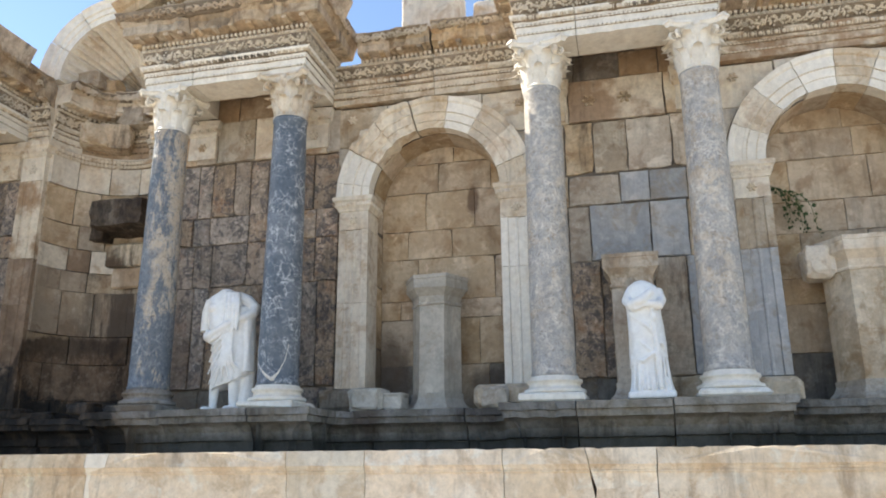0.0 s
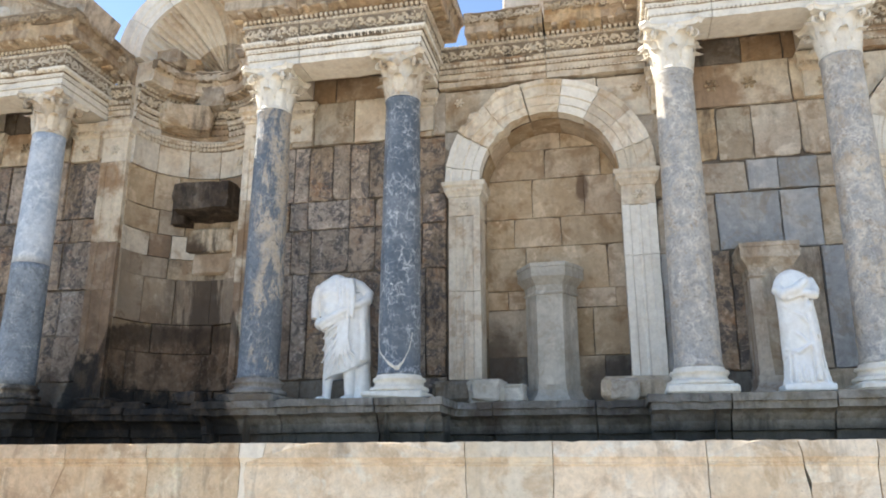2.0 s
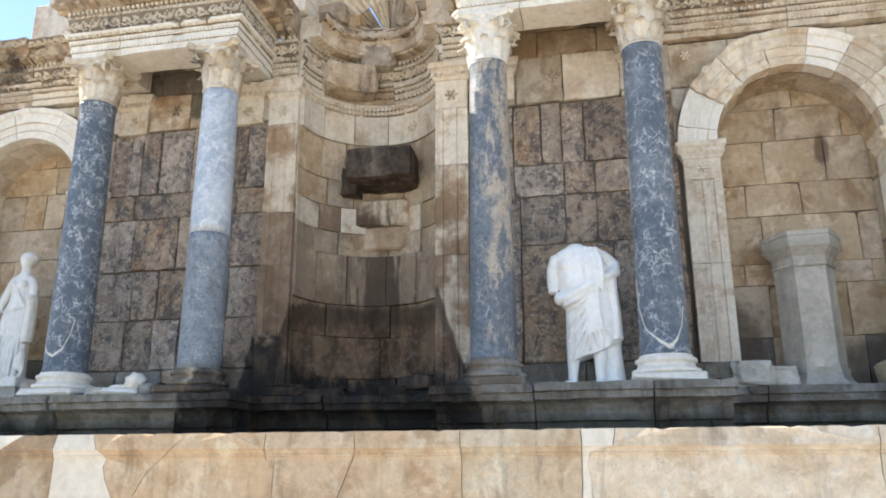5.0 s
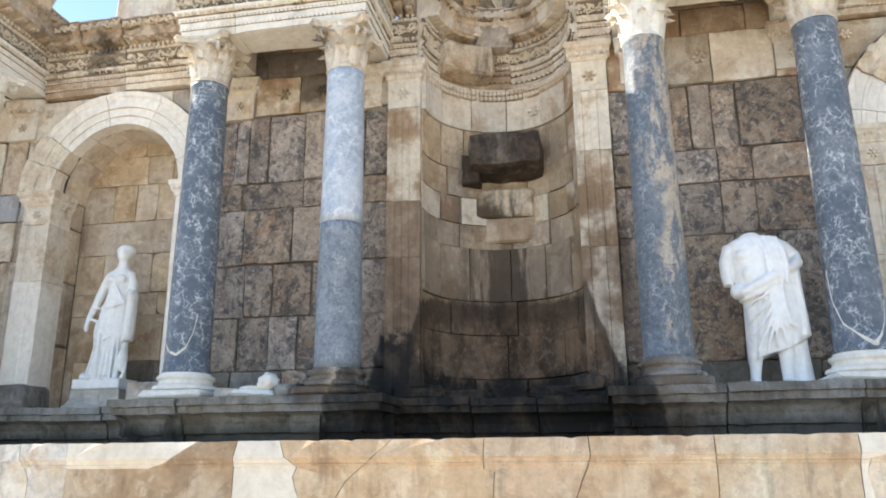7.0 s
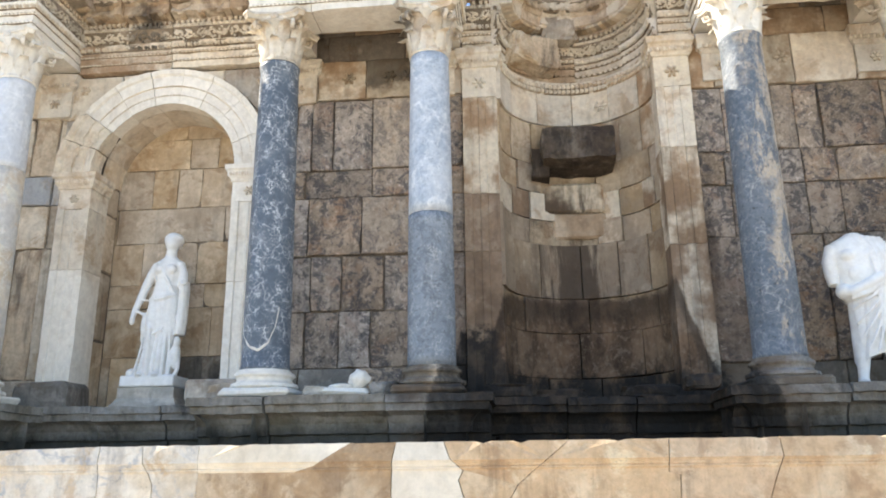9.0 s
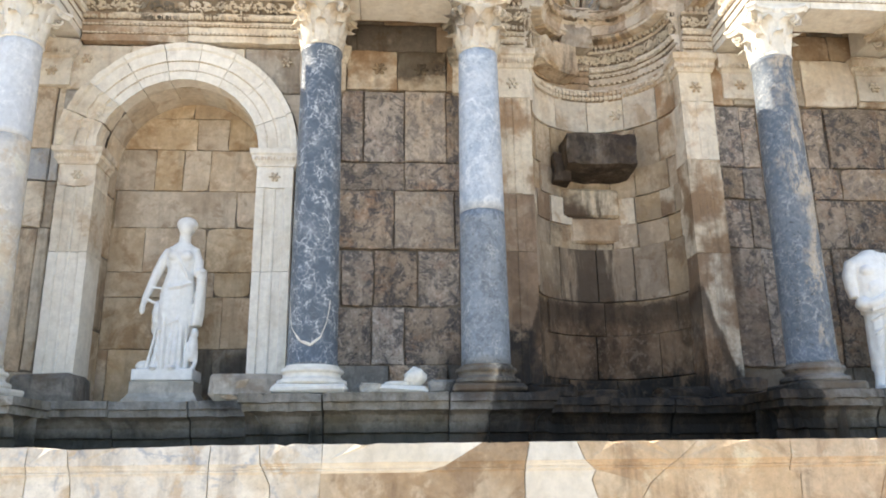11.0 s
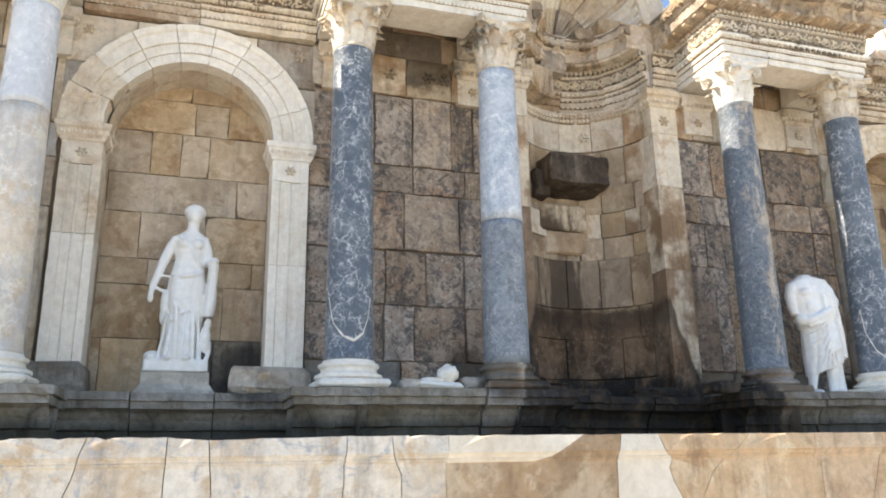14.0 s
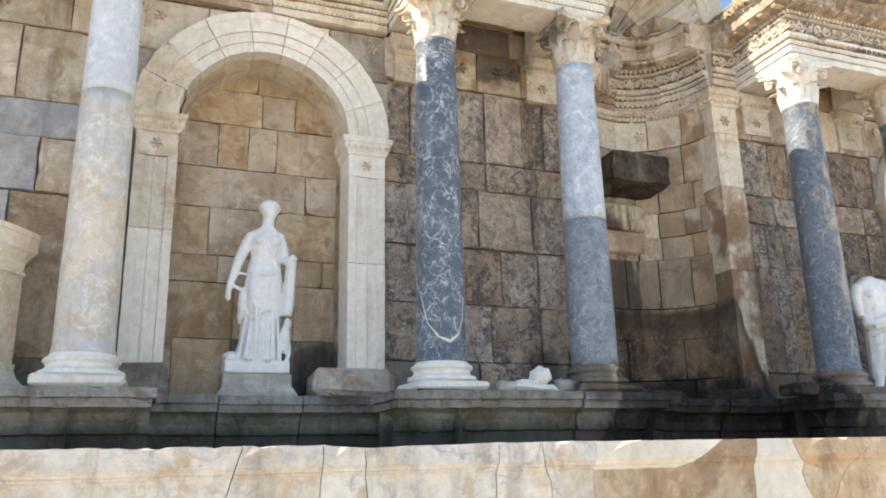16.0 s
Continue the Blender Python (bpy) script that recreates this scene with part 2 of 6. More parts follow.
OCHRE = stone("ochre_weathered_limestone", (0.58, 0.47, 0.34), (0.47, 0.35, 0.235), (0.06, 0.047, 0.04), patch=0.55, grime=0.95, vary=0.3, bump=0.7, rust=(0.32, 0.21, 0.13), soot=0.45, smoke=SMOKE)
# Dark ground behind carving: shade of its hollows as colour, with some soot.
CARVE_SHADE = stone("sooty_carving_shade", (0.23, 0.175, 0.12), (0.38, 0.30, 0.22), (0.04, 0.033, 0.028), patch=0.35, grime=0.8, vary=0.2, bump=0.5)
# Low dark courses: the shade near the ledge is in this colour, besides damp.
DIM_DAMP = stone("shade_darkened_damp_stone", (0.21, 0.185, 0.155), (0.30, 0.265, 0.22), (0.04, 0.036, 0.03), patch=0.4, grime=0.8, vary=0.35, bump=0.6, wet=True, rust=(0.16, 0.115, 0.075))
VEINSLAB = stone("grey_veined_white_slab", (0.72, 0.66, 0.57), (0.60, 0.50, 0.38), (0.22, 0.17, 0.13), patch=0.45, grime=0.55, vary=0.12, bump=0.35, veins=((0.42, 0.42, 0.43), 1.5, 0.05), rust=(0.52, 0.37, 0.22))
WHITE = stone("white_marble", (0.80, 0.75, 0.66), (0.66, 0.58, 0.47), (0.32, 0.26, 0.2), patch=0.25, grime=0.3, vary=0.12, rough=0.6, bump=0.2)
BRECCIA = stone("mottled_breccia", (0.33, 0.265, 0.205), (0.48, 0.38, 0.295), (0.04, 0.037, 0.036), patch=0.5, grime=0.75, vary=0.42, bump=0.9, breccia=((0.13, 0.115, 0.108), (0.60, 0.49, 0.40)), wet=True, rust=(0.33, 0.21, 0.145))
TANBRECCIA = stone("tan_breccia", (0.42, 0.33, 0.25), (0.50, 0.41, 0.32), (0.08, 0.065, 0.055), patch=0.5, grime=0.6, vary=0.2, bump=0.8, breccia=((0.27, 0.225, 0.19), (0.60, 0.49, 0.39)), wet=True, rust=(0.38, 0.25, 0.16))
GREY = stone("grey_blue_marble_slab", (0.36, 0.365, 0.37), (0.45, 0.435, 0.41), (0.15, 0.13, 0.11), patch=0.4, grime=0.5, vary=0.25, rough=0.65, rust=(0.34, 0.285, 0.22))
PODIUM = stone("podium_limestone", (0.31, 0.285, 0.25), (0.21, 0.185, 0.15), (0.045, 0.04, 0.036), patch=0.5, grime=0.9, vary=0.35, bump=0.7, wet=True, rust=(0.17, 0.145, 0.105), algae_shade=True)
DARKBOX = stone("blackened_limestone", (0.06, 0.043, 0.032), (0.105, 0.08, 0.058), (0.30, 0.25, 0.20), patch=0.4, grime=0.75, vary=0.1, bump=0.9, rust=(0.022, 0.018, 0.015))
STATUE = stone("statue_marble", (0.84, 0.83, 0.80), (0.80, 0.76, 0.69), (0.55, 0.5, 0.43), patch=0.2, grime=0.16, vary=0.04, rough=0.5, bump=0.08)
VEINED = stone("dark_veined_marble", (0.10, 0.122, 0.15), (0.165, 0.185, 0.21), (0.045, 0.05, 0.06), patch=0.45, grime=0.4, vary=0.0, rough=0.4, bump=0.15, veins=((0.64, 0.65, 0.65), 7.6, 0.05))
PATCHED = stone("blue_marble_with_buff_patches", (0.115, 0.14, 0.17), (0.15, 0.172, 0.198), (0.04, 0.045, 0.05), patch=0.5, grime=0.45, vary=0.0, rough=0.5, bump=0.4, breccia=((0.54, 0.44, 0.33), (0.25, 0.265, 0.28)), swirl=0.4, lean=-5.47, veins=((0.40, 0.40, 0.39), 4.5, 0.03))
BLUE = stone("light_blue_marble", (0.36, 0.41, 0.475), (0.52, 0.55, 0.59), (0.26, 0.28, 0.31), patch=0.5, grime=0.35, vary=0.0, rough=0.45, bump=0.1, veins=((0.70, 0.71, 0.72), 1.6, 0.05), breccia=((0.50, 0.54, 0.585), (0.60, 0.62, 0.645)), swirl=1.6)
BLUEDARK = stone("mottled_blue_marble", (0.22, 0.25, 0.285), (0.30, 0.325, 0.35), (0.10, 0.105, 0.11), patch=0.5, grime=0.4, vary=0.0, rough=0.5, bump=0.25, veins=((0.55, 0.55, 0.54), 3.5, 0.02), breccia=((0.165, 0.185, 0.21), (0.36, 0.37, 0.38)))
GRANITE = stone("pale_grey_marble", (0.40, 0.385, 0.365), (0.56, 0.48, 0.38), (0.20, 0.165, 0.135), patch=0.5, grime=0.6, vary=0.0, rough=0.55, bump=0.4, veins=((0.68, 0.64, 0.57), 4.0, 0.05), rust=(0.42, 0.33, 0.24), breccia=((0.33, 0.325, 0.32), (0.60, 0.54, 0.45)), swirl=0.9)
PALESHAFT = stone("whitish_beige_marble", (0.58, 0.55, 0.51), (0.68, 0.575, 0.45), (0.30, 0.25, 0.20), patch=0.55, grime=0.5, vary=0.0, rough=0.55, bump=0.3, veins=((0.76, 0.72, 0.66), 3.0, 0.05), rust=(0.60, 0.46, 0.31))
PALEBLUE = stone("bluish_white_marble", (0.56, 0.58, 0.61), (0.66, 0.665, 0.67), (0.36, 0.36, 0.36), patch=0.5, grime=0.35, vary=0.0, rough=0.5, bump=0.15, veins=((0.76, 0.76, 0.76), 2.0, 0.05))
PARAPET = stone("parapet_limestone", (0.60, 0.455, 0.30), (0.70, 0.59, 0.44), (0.16, 0.115, 0.08), patch=0.55, grime=0.7, vary=0.22, bump=0.5, rust=(0.46, 0.31, 0.185))
PARAPALE = stone("pale_parapet_limestone", (0.72, 0.585, 0.43), (0.78, 0.68, 0.55), (0.2, 0.15, 0.11), patch=0.55, grime=0.62, vary=0.16, bump=0.4, rust=(0.54, 0.40, 0.26))
PATCHWORK = stone("mended_limestone", (0.67, 0.60, 0.49), (0.60, 0.50, 0.37), (0.27, 0.21, 0.16), patch=0.4, grime=0.45, vary=0.1, rust=(0.50, 0.38, 0.255))
# Grimed carving stone, toned down for the shade among its hollows.
TONED = stone("grimy_shade_toned_carving", (0.66, 0.56, 0.42), (0.74, 0.65, 0.52), (0.07, 0.057, 0.047), patch=0.5, grime=0.5, vary=0.2, bump=0.7, soot=0.25, smoke=SMOKE)
STAINED = stone("brown_stained_pilaster_stone", (0.70, 0.61, 0.48), (0.38, 0.255, 0.16), (0.12, 0.085, 0.06), patch=0.62, grime=0.7, vary=0.15, bump=0.4, wet=True)
BASIN = stone("grey_pedestal_limestone", (0.42, 0.39, 0.335), (0.53, 0.49, 0.42), (0.2, 0.17, 0.14), patch=0.5, grime=0.5, vary=0.15, bump=0.4, rust=(0.40, 0.34, 0.27))
REPAIR = stone("pale_repair_marble", (0.78, 0.70, 0.58), (0.72, 0.63, 0.5), (0.45, 0.34, 0.23), patch=0.3, grime=0.25, vary=0.08)
BROWNED = stone("browned_broken_limestone", (0.42, 0.295, 0.185), (0.54, 0.43, 0.31), (0.15, 0.10, 0.07), patch=0.5, grime=0.5, vary=0.1, bump=0.6, rust=(0.30, 0.205, 0.13))
BROWNWET = stone("brown_water_stained_stone", (0.32, 0.22, 0.145), (0.23, 0.155, 0.10), (0.09, 0.06, 0.04), patch=0.5, grime=0.7, vary=0.1, bump=0.6, rust=(0.44, 0.345, 0.25), wet=True)
PARABROWN = stone("orange_brown_parapet_limestone", (0.58, 0.40, 0.235), (0.68, 0.53, 0.36), (0.14, 0.09, 0.055), patch=0.5, grime=0.65, vary=0.2, bump=0.5, rust=(0.44, 0.275, 0.15))
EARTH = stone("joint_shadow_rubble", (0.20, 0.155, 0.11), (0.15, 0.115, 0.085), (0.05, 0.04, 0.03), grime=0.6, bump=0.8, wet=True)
GROUND = stone("dusty_limestone_ground", (0.50, 0.43, 0.33), (0.44, 0.38, 0.30), (0.26, 0.22, 0.17), scale=0.7, patch=0.5, grime=0.4, vary=0.2)
LEAFGREEN = stone("dry_green_leaf", (0.07, 0.10, 0.035), (0.05, 0.08, 0.03), (0.03, 0.04, 0.02), vary=0.5, rough=0.6, bump=0.1)
WATER, _t, _b = graph("dark_pool_water")
_b.inputs["Base Color"].default_value, _b.inputs["Roughness"].default_value = (0.012, 0.018, 0.018, 1), 0.08
_n = add(_t, "ShaderNodeTexNoise", Scale=5.0, Detail=3.0)
_u = add(_t, "ShaderNodeBump", Strength=0.15, Distance=0.02)
_t.links.new(_n.outputs[0], _u.inputs["Height"])
_t.links.new(_u.outputs[0], _b.inputs["Normal"])
SHAFTS = {"veined": VEINED, "patched": PATCHED, "granite": GRANITE, "pale": PALESHAFT}


# ---- building helpers ----
def mesh_of(name, verts, faces, material, smooth=False):
    me = bpy.data.meshes.new(name)
    me.from_pydata([tuple(v) for v in verts], [], faces)
    me.materials.append(material)
    if smooth:
        me.polygons.foreach_set("use_smooth", [True] * len(me.polygons))
    me.update()
    return me


def part(name, data, material, parent, label="", m=None, smooth=False):
    """One mesh object under a thing or a part. data: a bmesh, a (verts, faces) pair or a mesh."""
    if isinstance(data, bmesh.types.BMesh):
        me = bpy.data.meshes.new(name)
        bmesh.ops.recalc_face_normals(data, faces=data.faces)
        data.to_mesh(me)
        data.free()
        me.materials.append(material)
        if smooth:
            me.polygons.foreach_set("use_smooth", [True] * len(me.polygons))
    elif isinstance(data, tuple):
        me = mesh_of(name, data[0], data[1], material, smooth)
    else:
        me = data
    ob = new(name, me)
    ob.parent = parent
    if m is not None:
        ob.matrix_basis = m
    if label:
        ob["label"] = label
    return ob


def thing(name, label, category, group="", kind="", at=(0, 0, 0)):
    ob = new(name)
    ob.location = at
    return tagged(ob, label, category, group, kind)


def join(*pairs):
    verts, faces = [], []
    for v, f in pairs:
        n = len(verts)
        verts += [tuple(p) for p in v]
        faces += [tuple(i + n for i in q) for q in f]
    return verts, faces


def moved(pair, m):
    return [m @ Vector(p) for p in pair[0]], pair[1]


def chamfered(dx, dy, dz, c=0.012, jit=0.0, rng=random):
    """A box about the origin with chamfered, slightly worn edges."""
    verts, index = [], {}
    for sx in (-1, 1):
        for sy in (-1, 1):
            for sz in (-1, 1):
                cut = c * (1 + (rng.random() * 2.2 if jit else 0))
                if jit and rng.random() < 0.14:
                    cut = min(cut * 4, 0.25 * min(dx, dy, dz))
                w = [rng.uniform(-jit, jit) for _ in range(3)]
                p = Vector((sx * dx / 2 + w[0], sy * dy / 2 + w[1] * 0.5, sz * dz / 2 + w[2]))
                for axis in range(3):
                    q = p.copy()
                    for other in range(3):
                        if other != axis:
                            q[other] -= (sx, sy, sz)[other] * cut
                    index[(sx, sy, sz, axis)] = len(verts)
                    verts.append(q)
    faces = []

    def quad(keys):
        f = [index[k] for k in keys]
        a, b, d = verts[f[0]], verts[f[1]], verts[f[2]]
        mid = sum((verts[i] for i in f), Vector()) / len(f)
        if (b - a).cross(d - b).dot(mid) < 0:
            f.reverse()
        faces.append(tuple(f))

    ring = ((-1, -1), (1, -1), (1, 1), (-1, 1))
    for axis in range(3):
        u, v = [a for a in range(3) if a != axis]
        for s in (-1, 1):
            keys = []
            for a, b in ring:
                k = [0, 0, 0]
                k[axis], k[u], k[v] = s, a, b
                keys.append((*k, axis))
            quad(keys)
        for a, b in ring:
            k = [[0, 0, 0], [0, 0, 0]]
            for e, s in enumerate((-1, 1)):
                k[e][axis], k[e][u], k[e][v] = s, a, b
            quad([(*k[0], u), (*k[1], u), (*k[1], v), (*k[0], v)])
    for sx in (-1, 1):
        for sy in (-1, 1):
            for sz in (-1, 1):
                quad([(sx, sy, sz, a) for a in range(3)])
    return verts, faces


def slab(x0, x1, y0, y1, z0, z1, c=0.012, jit=0.0, rng=random):
    return moved(chamfered(x1 - x0, y1 - y0, z1 - z0, c, jit, rng), Matrix.Translation(((x0 + x1) / 2, (y0 + y1) / 2, (z0 + z1) / 2)))


def block(name, material, parent, x0, x1, y0, y1, z0, z1, c=0.012, jit=0.004, rng=random, label=""):
    """A worn stone with its origin in its middle."""
    return part(name, chamfered(x1 - x0, y1 - y0, z1 - z0, c, jit, rng), material, parent, label, Matrix.Translation(((x0 + x1) / 2, (y0 + y1) / 2, (z0 + z1) / 2)) @ pose(0, 0, 0, 0, 0, 0))


def ragged_block(dx, dy, dz, c, jit, rng):
    """A hewn stone about the origin: an uneven outline with knocked-off corners, its face to -y."""
    hx, hz = dx / 2, dz / 2
    pts = []
    for (x0, z0), (x1, z1) in (((-hx, -hz), (hx, -hz)), ((hx, -hz), (hx, hz)), ((hx, hz), (-hx, hz)), ((-hx, hz), (-hx, -hz))):
        length = math.hypot(x1 - x0, z1 - z0)
        n = max(2, min(6, round(length / 0.11)))
        nx, nz = -(z1 - z0) / length, (x1 - x0) / length
        knocked = min(0.4 * min(dx, dz), rng.uniform(0.01, 0.04)) if rng.random() < 0.14 else 0
        for k in range(n):
            f = (k + (rng.uniform(-0.25, 0.25) if k else 0)) / n
            d = abs(rng.gauss(0, jit)) if k else jit * rng.random() + knocked * 0.7
            pts.append((x0 + (x1 - x0) * f + nx * d + ((x1 - x0) / length * knocked * 0.7 if not k else 0), z0 + (z1 - z0) * f + nz * d + ((z1 - z0) / length * knocked * 0.7 if not k else 0)))
    n = len(pts)
    verts = [(x, dy / 2, z) for x, z in pts] + [(x, -dy / 2 + c * rng.uniform(0.6, 2.0), z) for x, z in pts]
    for x, z in pts:
        g = c * rng.uniform(0.6, 2.2)
        verts.append((x - math.copysign(min(g, abs(x)), x), -dy / 2 + rng.uniform(-0.2, 0.5) * jit, z - math.copysign(min(g, abs(z)), z)))
    verts.append((rng.uniform(-0.2, 0.2) * dx, -dy / 2 - jit * rng.uniform(-0.4, 0.9), rng.uniform(-0.2, 0.2) * dz))
    faces = []
    for i in range(n):
        j = (i + 1) % n
        faces += [(i, j, n + j, n + i)[::-1], (n + i, n + j, 2 * n + j, 2 * n + i)[::-1], (2 * n + i, 2 * n + j, 3 * n)]
    faces.append(tuple(range(n)))
    bm = bmesh.new()
    vs = [bm.verts.new(v) for v in verts]
    for f in faces:
        bm.faces.new([vs[i] for i in f])
    return bm


def finer(path, step):
    """The same path with more points on its straight runs."""
    out = []
    for p, q in zip(path, path[1:]):
        n = max(1, round(math.dist(p, q) / step))
        out += [(p[0] + (q[0] - p[0]) * k / n, p[1] + (q[1] - p[1]) * k / n) for k in range(n)]
    return out + [path[-1]]


def wear(bm, amount, chip=0.0, size=9.0, grain=4.3):
    """Rub a carved block: fine unevenness, and chips knocked out of it here and there."""
    for v in bm.verts:
        p = v.co
        d = noise.noise_vector(p * size) * amount
        if chip:
            c = noise.noise(p * grain + Vector((11, 5, 3)))
            if c > 0.18:
                d += Vector((0, 1, -0.35)) * chip * min(1, (c - 0.18) * 4)
        v.co = p + d
    return bm


def sweep(profile, path, closed=False):
    """A solid of that profile, a loop of (out, z), carried along a path of plan points; out lies to the right of the way."""
    pts = [Vector(p) for p in path]
    n = len(pts)
    dirs = [(pts[(i + 1) % n] - pts[i]).normalized() for i in range(n if closed else n - 1)]
    verts, faces = [], []
    for i, p in enumerate(pts):
        a = dirs[i - 1] if i or closed else dirs[0]
        b = dirs[i] if i < len(dirs) else dirs[-1]
        na, nb = Vector((a.y, -a.x)), Vector((b.y, -b.x))
        mitre = (na + nb) / max(0.35, 1 + na.dot(nb))
        verts += [(p.x + mitre.x * o, p.y + mitre.y * o, z) for o, z in profile]
    k = len(profile)
    for i in range(n if closed else n - 1):
        j = (i + 1) % n
        for a in range(k):
            b = (a + 1) % k
            faces.append((i * k + a, j * k + a, j * k + b, i * k + b))
    if not closed:
        faces.append(tuple(range(k)))
        faces.append(tuple((n - 1) * k + a for a in reversed(range(k))))
    bm = bmesh.new()
    vs = [bm.verts.new(v) for v in verts]
    for f in faces:
        bm.faces.new([vs[i] for i in f])
    return bm


def along(path, out, step):
    """Evenly spaced (place, angle) along a path's segments, pushed out to its right."""
    pts = [Vector(p) for p in path]
    found = []
    for i in range(len(pts) - 1):
        d = (pts[i + 1] - pts[i]).normalized()
        nrm = Vector((d.y, -d.x))
        a, b = pts[i] + nrm * out, pts[i + 1] + nrm * out
        if i:
            a = a - d * out * math.tan(math.asin(max(-1, min(1, (pts[i] - pts[i - 1]).normalized().cross(d)))) / 2)
        if i < len(pts) - 2:
            b = b + d * out * math.tan(math.asin(max(-1, min(1, d.cross((pts[i + 2] - pts[i + 1]).normalized())))) / 2)
        length = (b - a).dot(d)
        count = max(1, round(length / step))
        for k in range(count):
            found.append((a + d * length * (k + 0.5) / count, math.atan2(d.y, d.x)))
    return found


def repeat(unit, places, z, squash=None):
    """One mesh of a unit repeated at (place, angle)."""
    pairs = []
    for i, (p, a) in enumerate(places):
        m = Matrix.Translation((p.x, p.y, z)) @ Matrix.Rotation(a, 4, "Z")
        if squash:
            m = m @ Matrix.Diagonal((*squash, 1))
        pairs.append(moved(unit[i % len(unit)], m))
    return join(*pairs)


def lathe(profile, sides=40, wobble=0.0, rng=random):
    verts, faces = [], []
    k = len(profile)
    for s in range(sides):
        a = 2 * math.pi * s / sides
        for r, z in profile:
            rr = r * (1 + (wobble * noise.noise((math.cos(a) * 2, math.sin(a) * 2, z * 3)) if wobble else 0))
            verts.append((rr * math.cos(a), rr * math.sin(a), z))
    for s in range(sides):
        e = (s + 1) % sides
        for i in range(k - 1):
            faces.append((s * k + i, e * k + i, e * k + i + 1, s * k + i + 1))
    faces.append(tuple(s * k for s in reversed(range(sides))))
    faces.append(tuple(s * k + k - 1 for s in range(sides)))
    return verts, faces


# ---- plan of the facade ----
MODULE, APSE_X = 4.72, -7.04
WALL, AXIS = 8.83, 8.06            # the wall's face and the columns' line
TOP, CAP, ENT, CROWN = 2.10, 5.55, 6.08, 7.05
NICHE_BACK, APSE_R = 9.40, 0.87
COLUMNS = {-14.80: "pale", -13.165: "pale", -10.197: "veined", -8.602: "blue", -5.469: "patched", -3.85: "veined", -0.79: "granite", 0.905: "granite"}
AEDICULES = (-13.98, -9.40, -4.66, 0.06)
ARCHES = (-11.74, -2.24, 2.44)
WEST, EAST = -17.0, 6.0
rng = random.Random(7)


# ---- ground, pool and parapet ----
def terrain():
    bm = bmesh.new()
    bmesh.ops.create_grid(bm, x_segments=60, y_segments=60, size=1500)
    for v in bm.verts:
        far = max(0.0, math.hypot(v.co.x, v.co.y) - 60)
        v.co.z = 6 * noise.noise((v.co.x * 0.004, v.co.y * 0.004, 0)) * min(1, far / 200)
    ob = part("ground", bm, GROUND, None)
    return tagged(ob, "dusty pale limestone ground before the fountain", "ground", kind="structure")


terrain()
basin = part("basin_floor", slab(WEST, EAST, 6.3, 8.4, 0.02, 0.3), PODIUM, None)
tagged(basin, "stone floor of the fountain pool", "floor", kind="structure")
# Water is out of view; its dark face keeps bounce off the podium.
water = part("water", slab(WEST + 0.3, EAST - 0.3, 6.36, 8.3, 0.31, 1.05, 0.002), WATER, None)
tagged(water, "dark still water assumed out of view in the fountain pool", "water", kind="structure")


PARAPET_FACE, PARAPET_TOP = 6.005, 1.62


def parapet_profile(z):
    """How far the parapet's face stands out at that height: a crowning band over two fine grooves."""
    for lo, out in ((1.50, 0.042), (1.488, 0.03), (1.47, 0.022), (1.464, 0.012), (1.45, 0.016), (1.443, 0.004)):
        if z >= lo:
            return out
    return 0.0


def parapet_piece(outline, mat, parent, r, jag=True):
    """A piece of slab with that (x, z) outline, moulded by the profile, with a chipped upper edge."""
    pts = []
    for (x0, z0), (x1, z1) in zip(outline, outline[1:] + outline[:1]):
        top = min(z0, z1) > PARAPET_TOP - 0.03
        n = max(1, round(math.hypot(x1 - x0, z1 - z0) / (0.05 if top else 0.09)))
        for k in range(n):
            f = k / n
            x, z = x0 + (x1 - x0) * f, z0 + (z1 - z0) * f
            if k and top:
                z += min(0.002, r.gauss(-0.001, 0.0015)) - (r.uniform(0.005, 0.014) if r.random() < 0.09 else 0)
            elif k and jag and z > 0.05:
                x += 0.010 * noise.noise((x * 5.1, z * 9.3, 2.0))
            pts.append((x, z))
    cx, cz = sum(q[0] for q in pts) / len(pts), sum(q[1] for q in pts) / len(pts)
    bm = bmesh.new()
    bm.faces.new([bm.verts.new((x + (0.003 if x < cx else -0.003), 0, z)) for x, z in pts])
    for level in (1.443, 1.45, 1.464, 1.47, 1.488, 1.50):
        for e in (-0.002, 0.002):
            bmesh.ops.bisect_plane(bm, geom=bm.verts[:] + bm.edges[:] + bm.faces[:], plane_co=(0, 0, level + e), plane_no=(0, 0, 1))
    bmesh.ops.triangulate(bm, faces=bm.faces[:])
    for v in bm.verts:
        v.co.y = PARAPET_FACE - parapet_profile(v.co.z) + (0.012 if v.co.z > PARAPET_TOP - 0.012 else 0)
    grown = bmesh.ops.extrude_face_region(bm, geom=bm.faces[:])
    for v in [g for g in grown["geom"] if isinstance(g, bmesh.types.BMVert)]:
        v.co.y = 6.40
    return part("slab", bm, mat, parent)


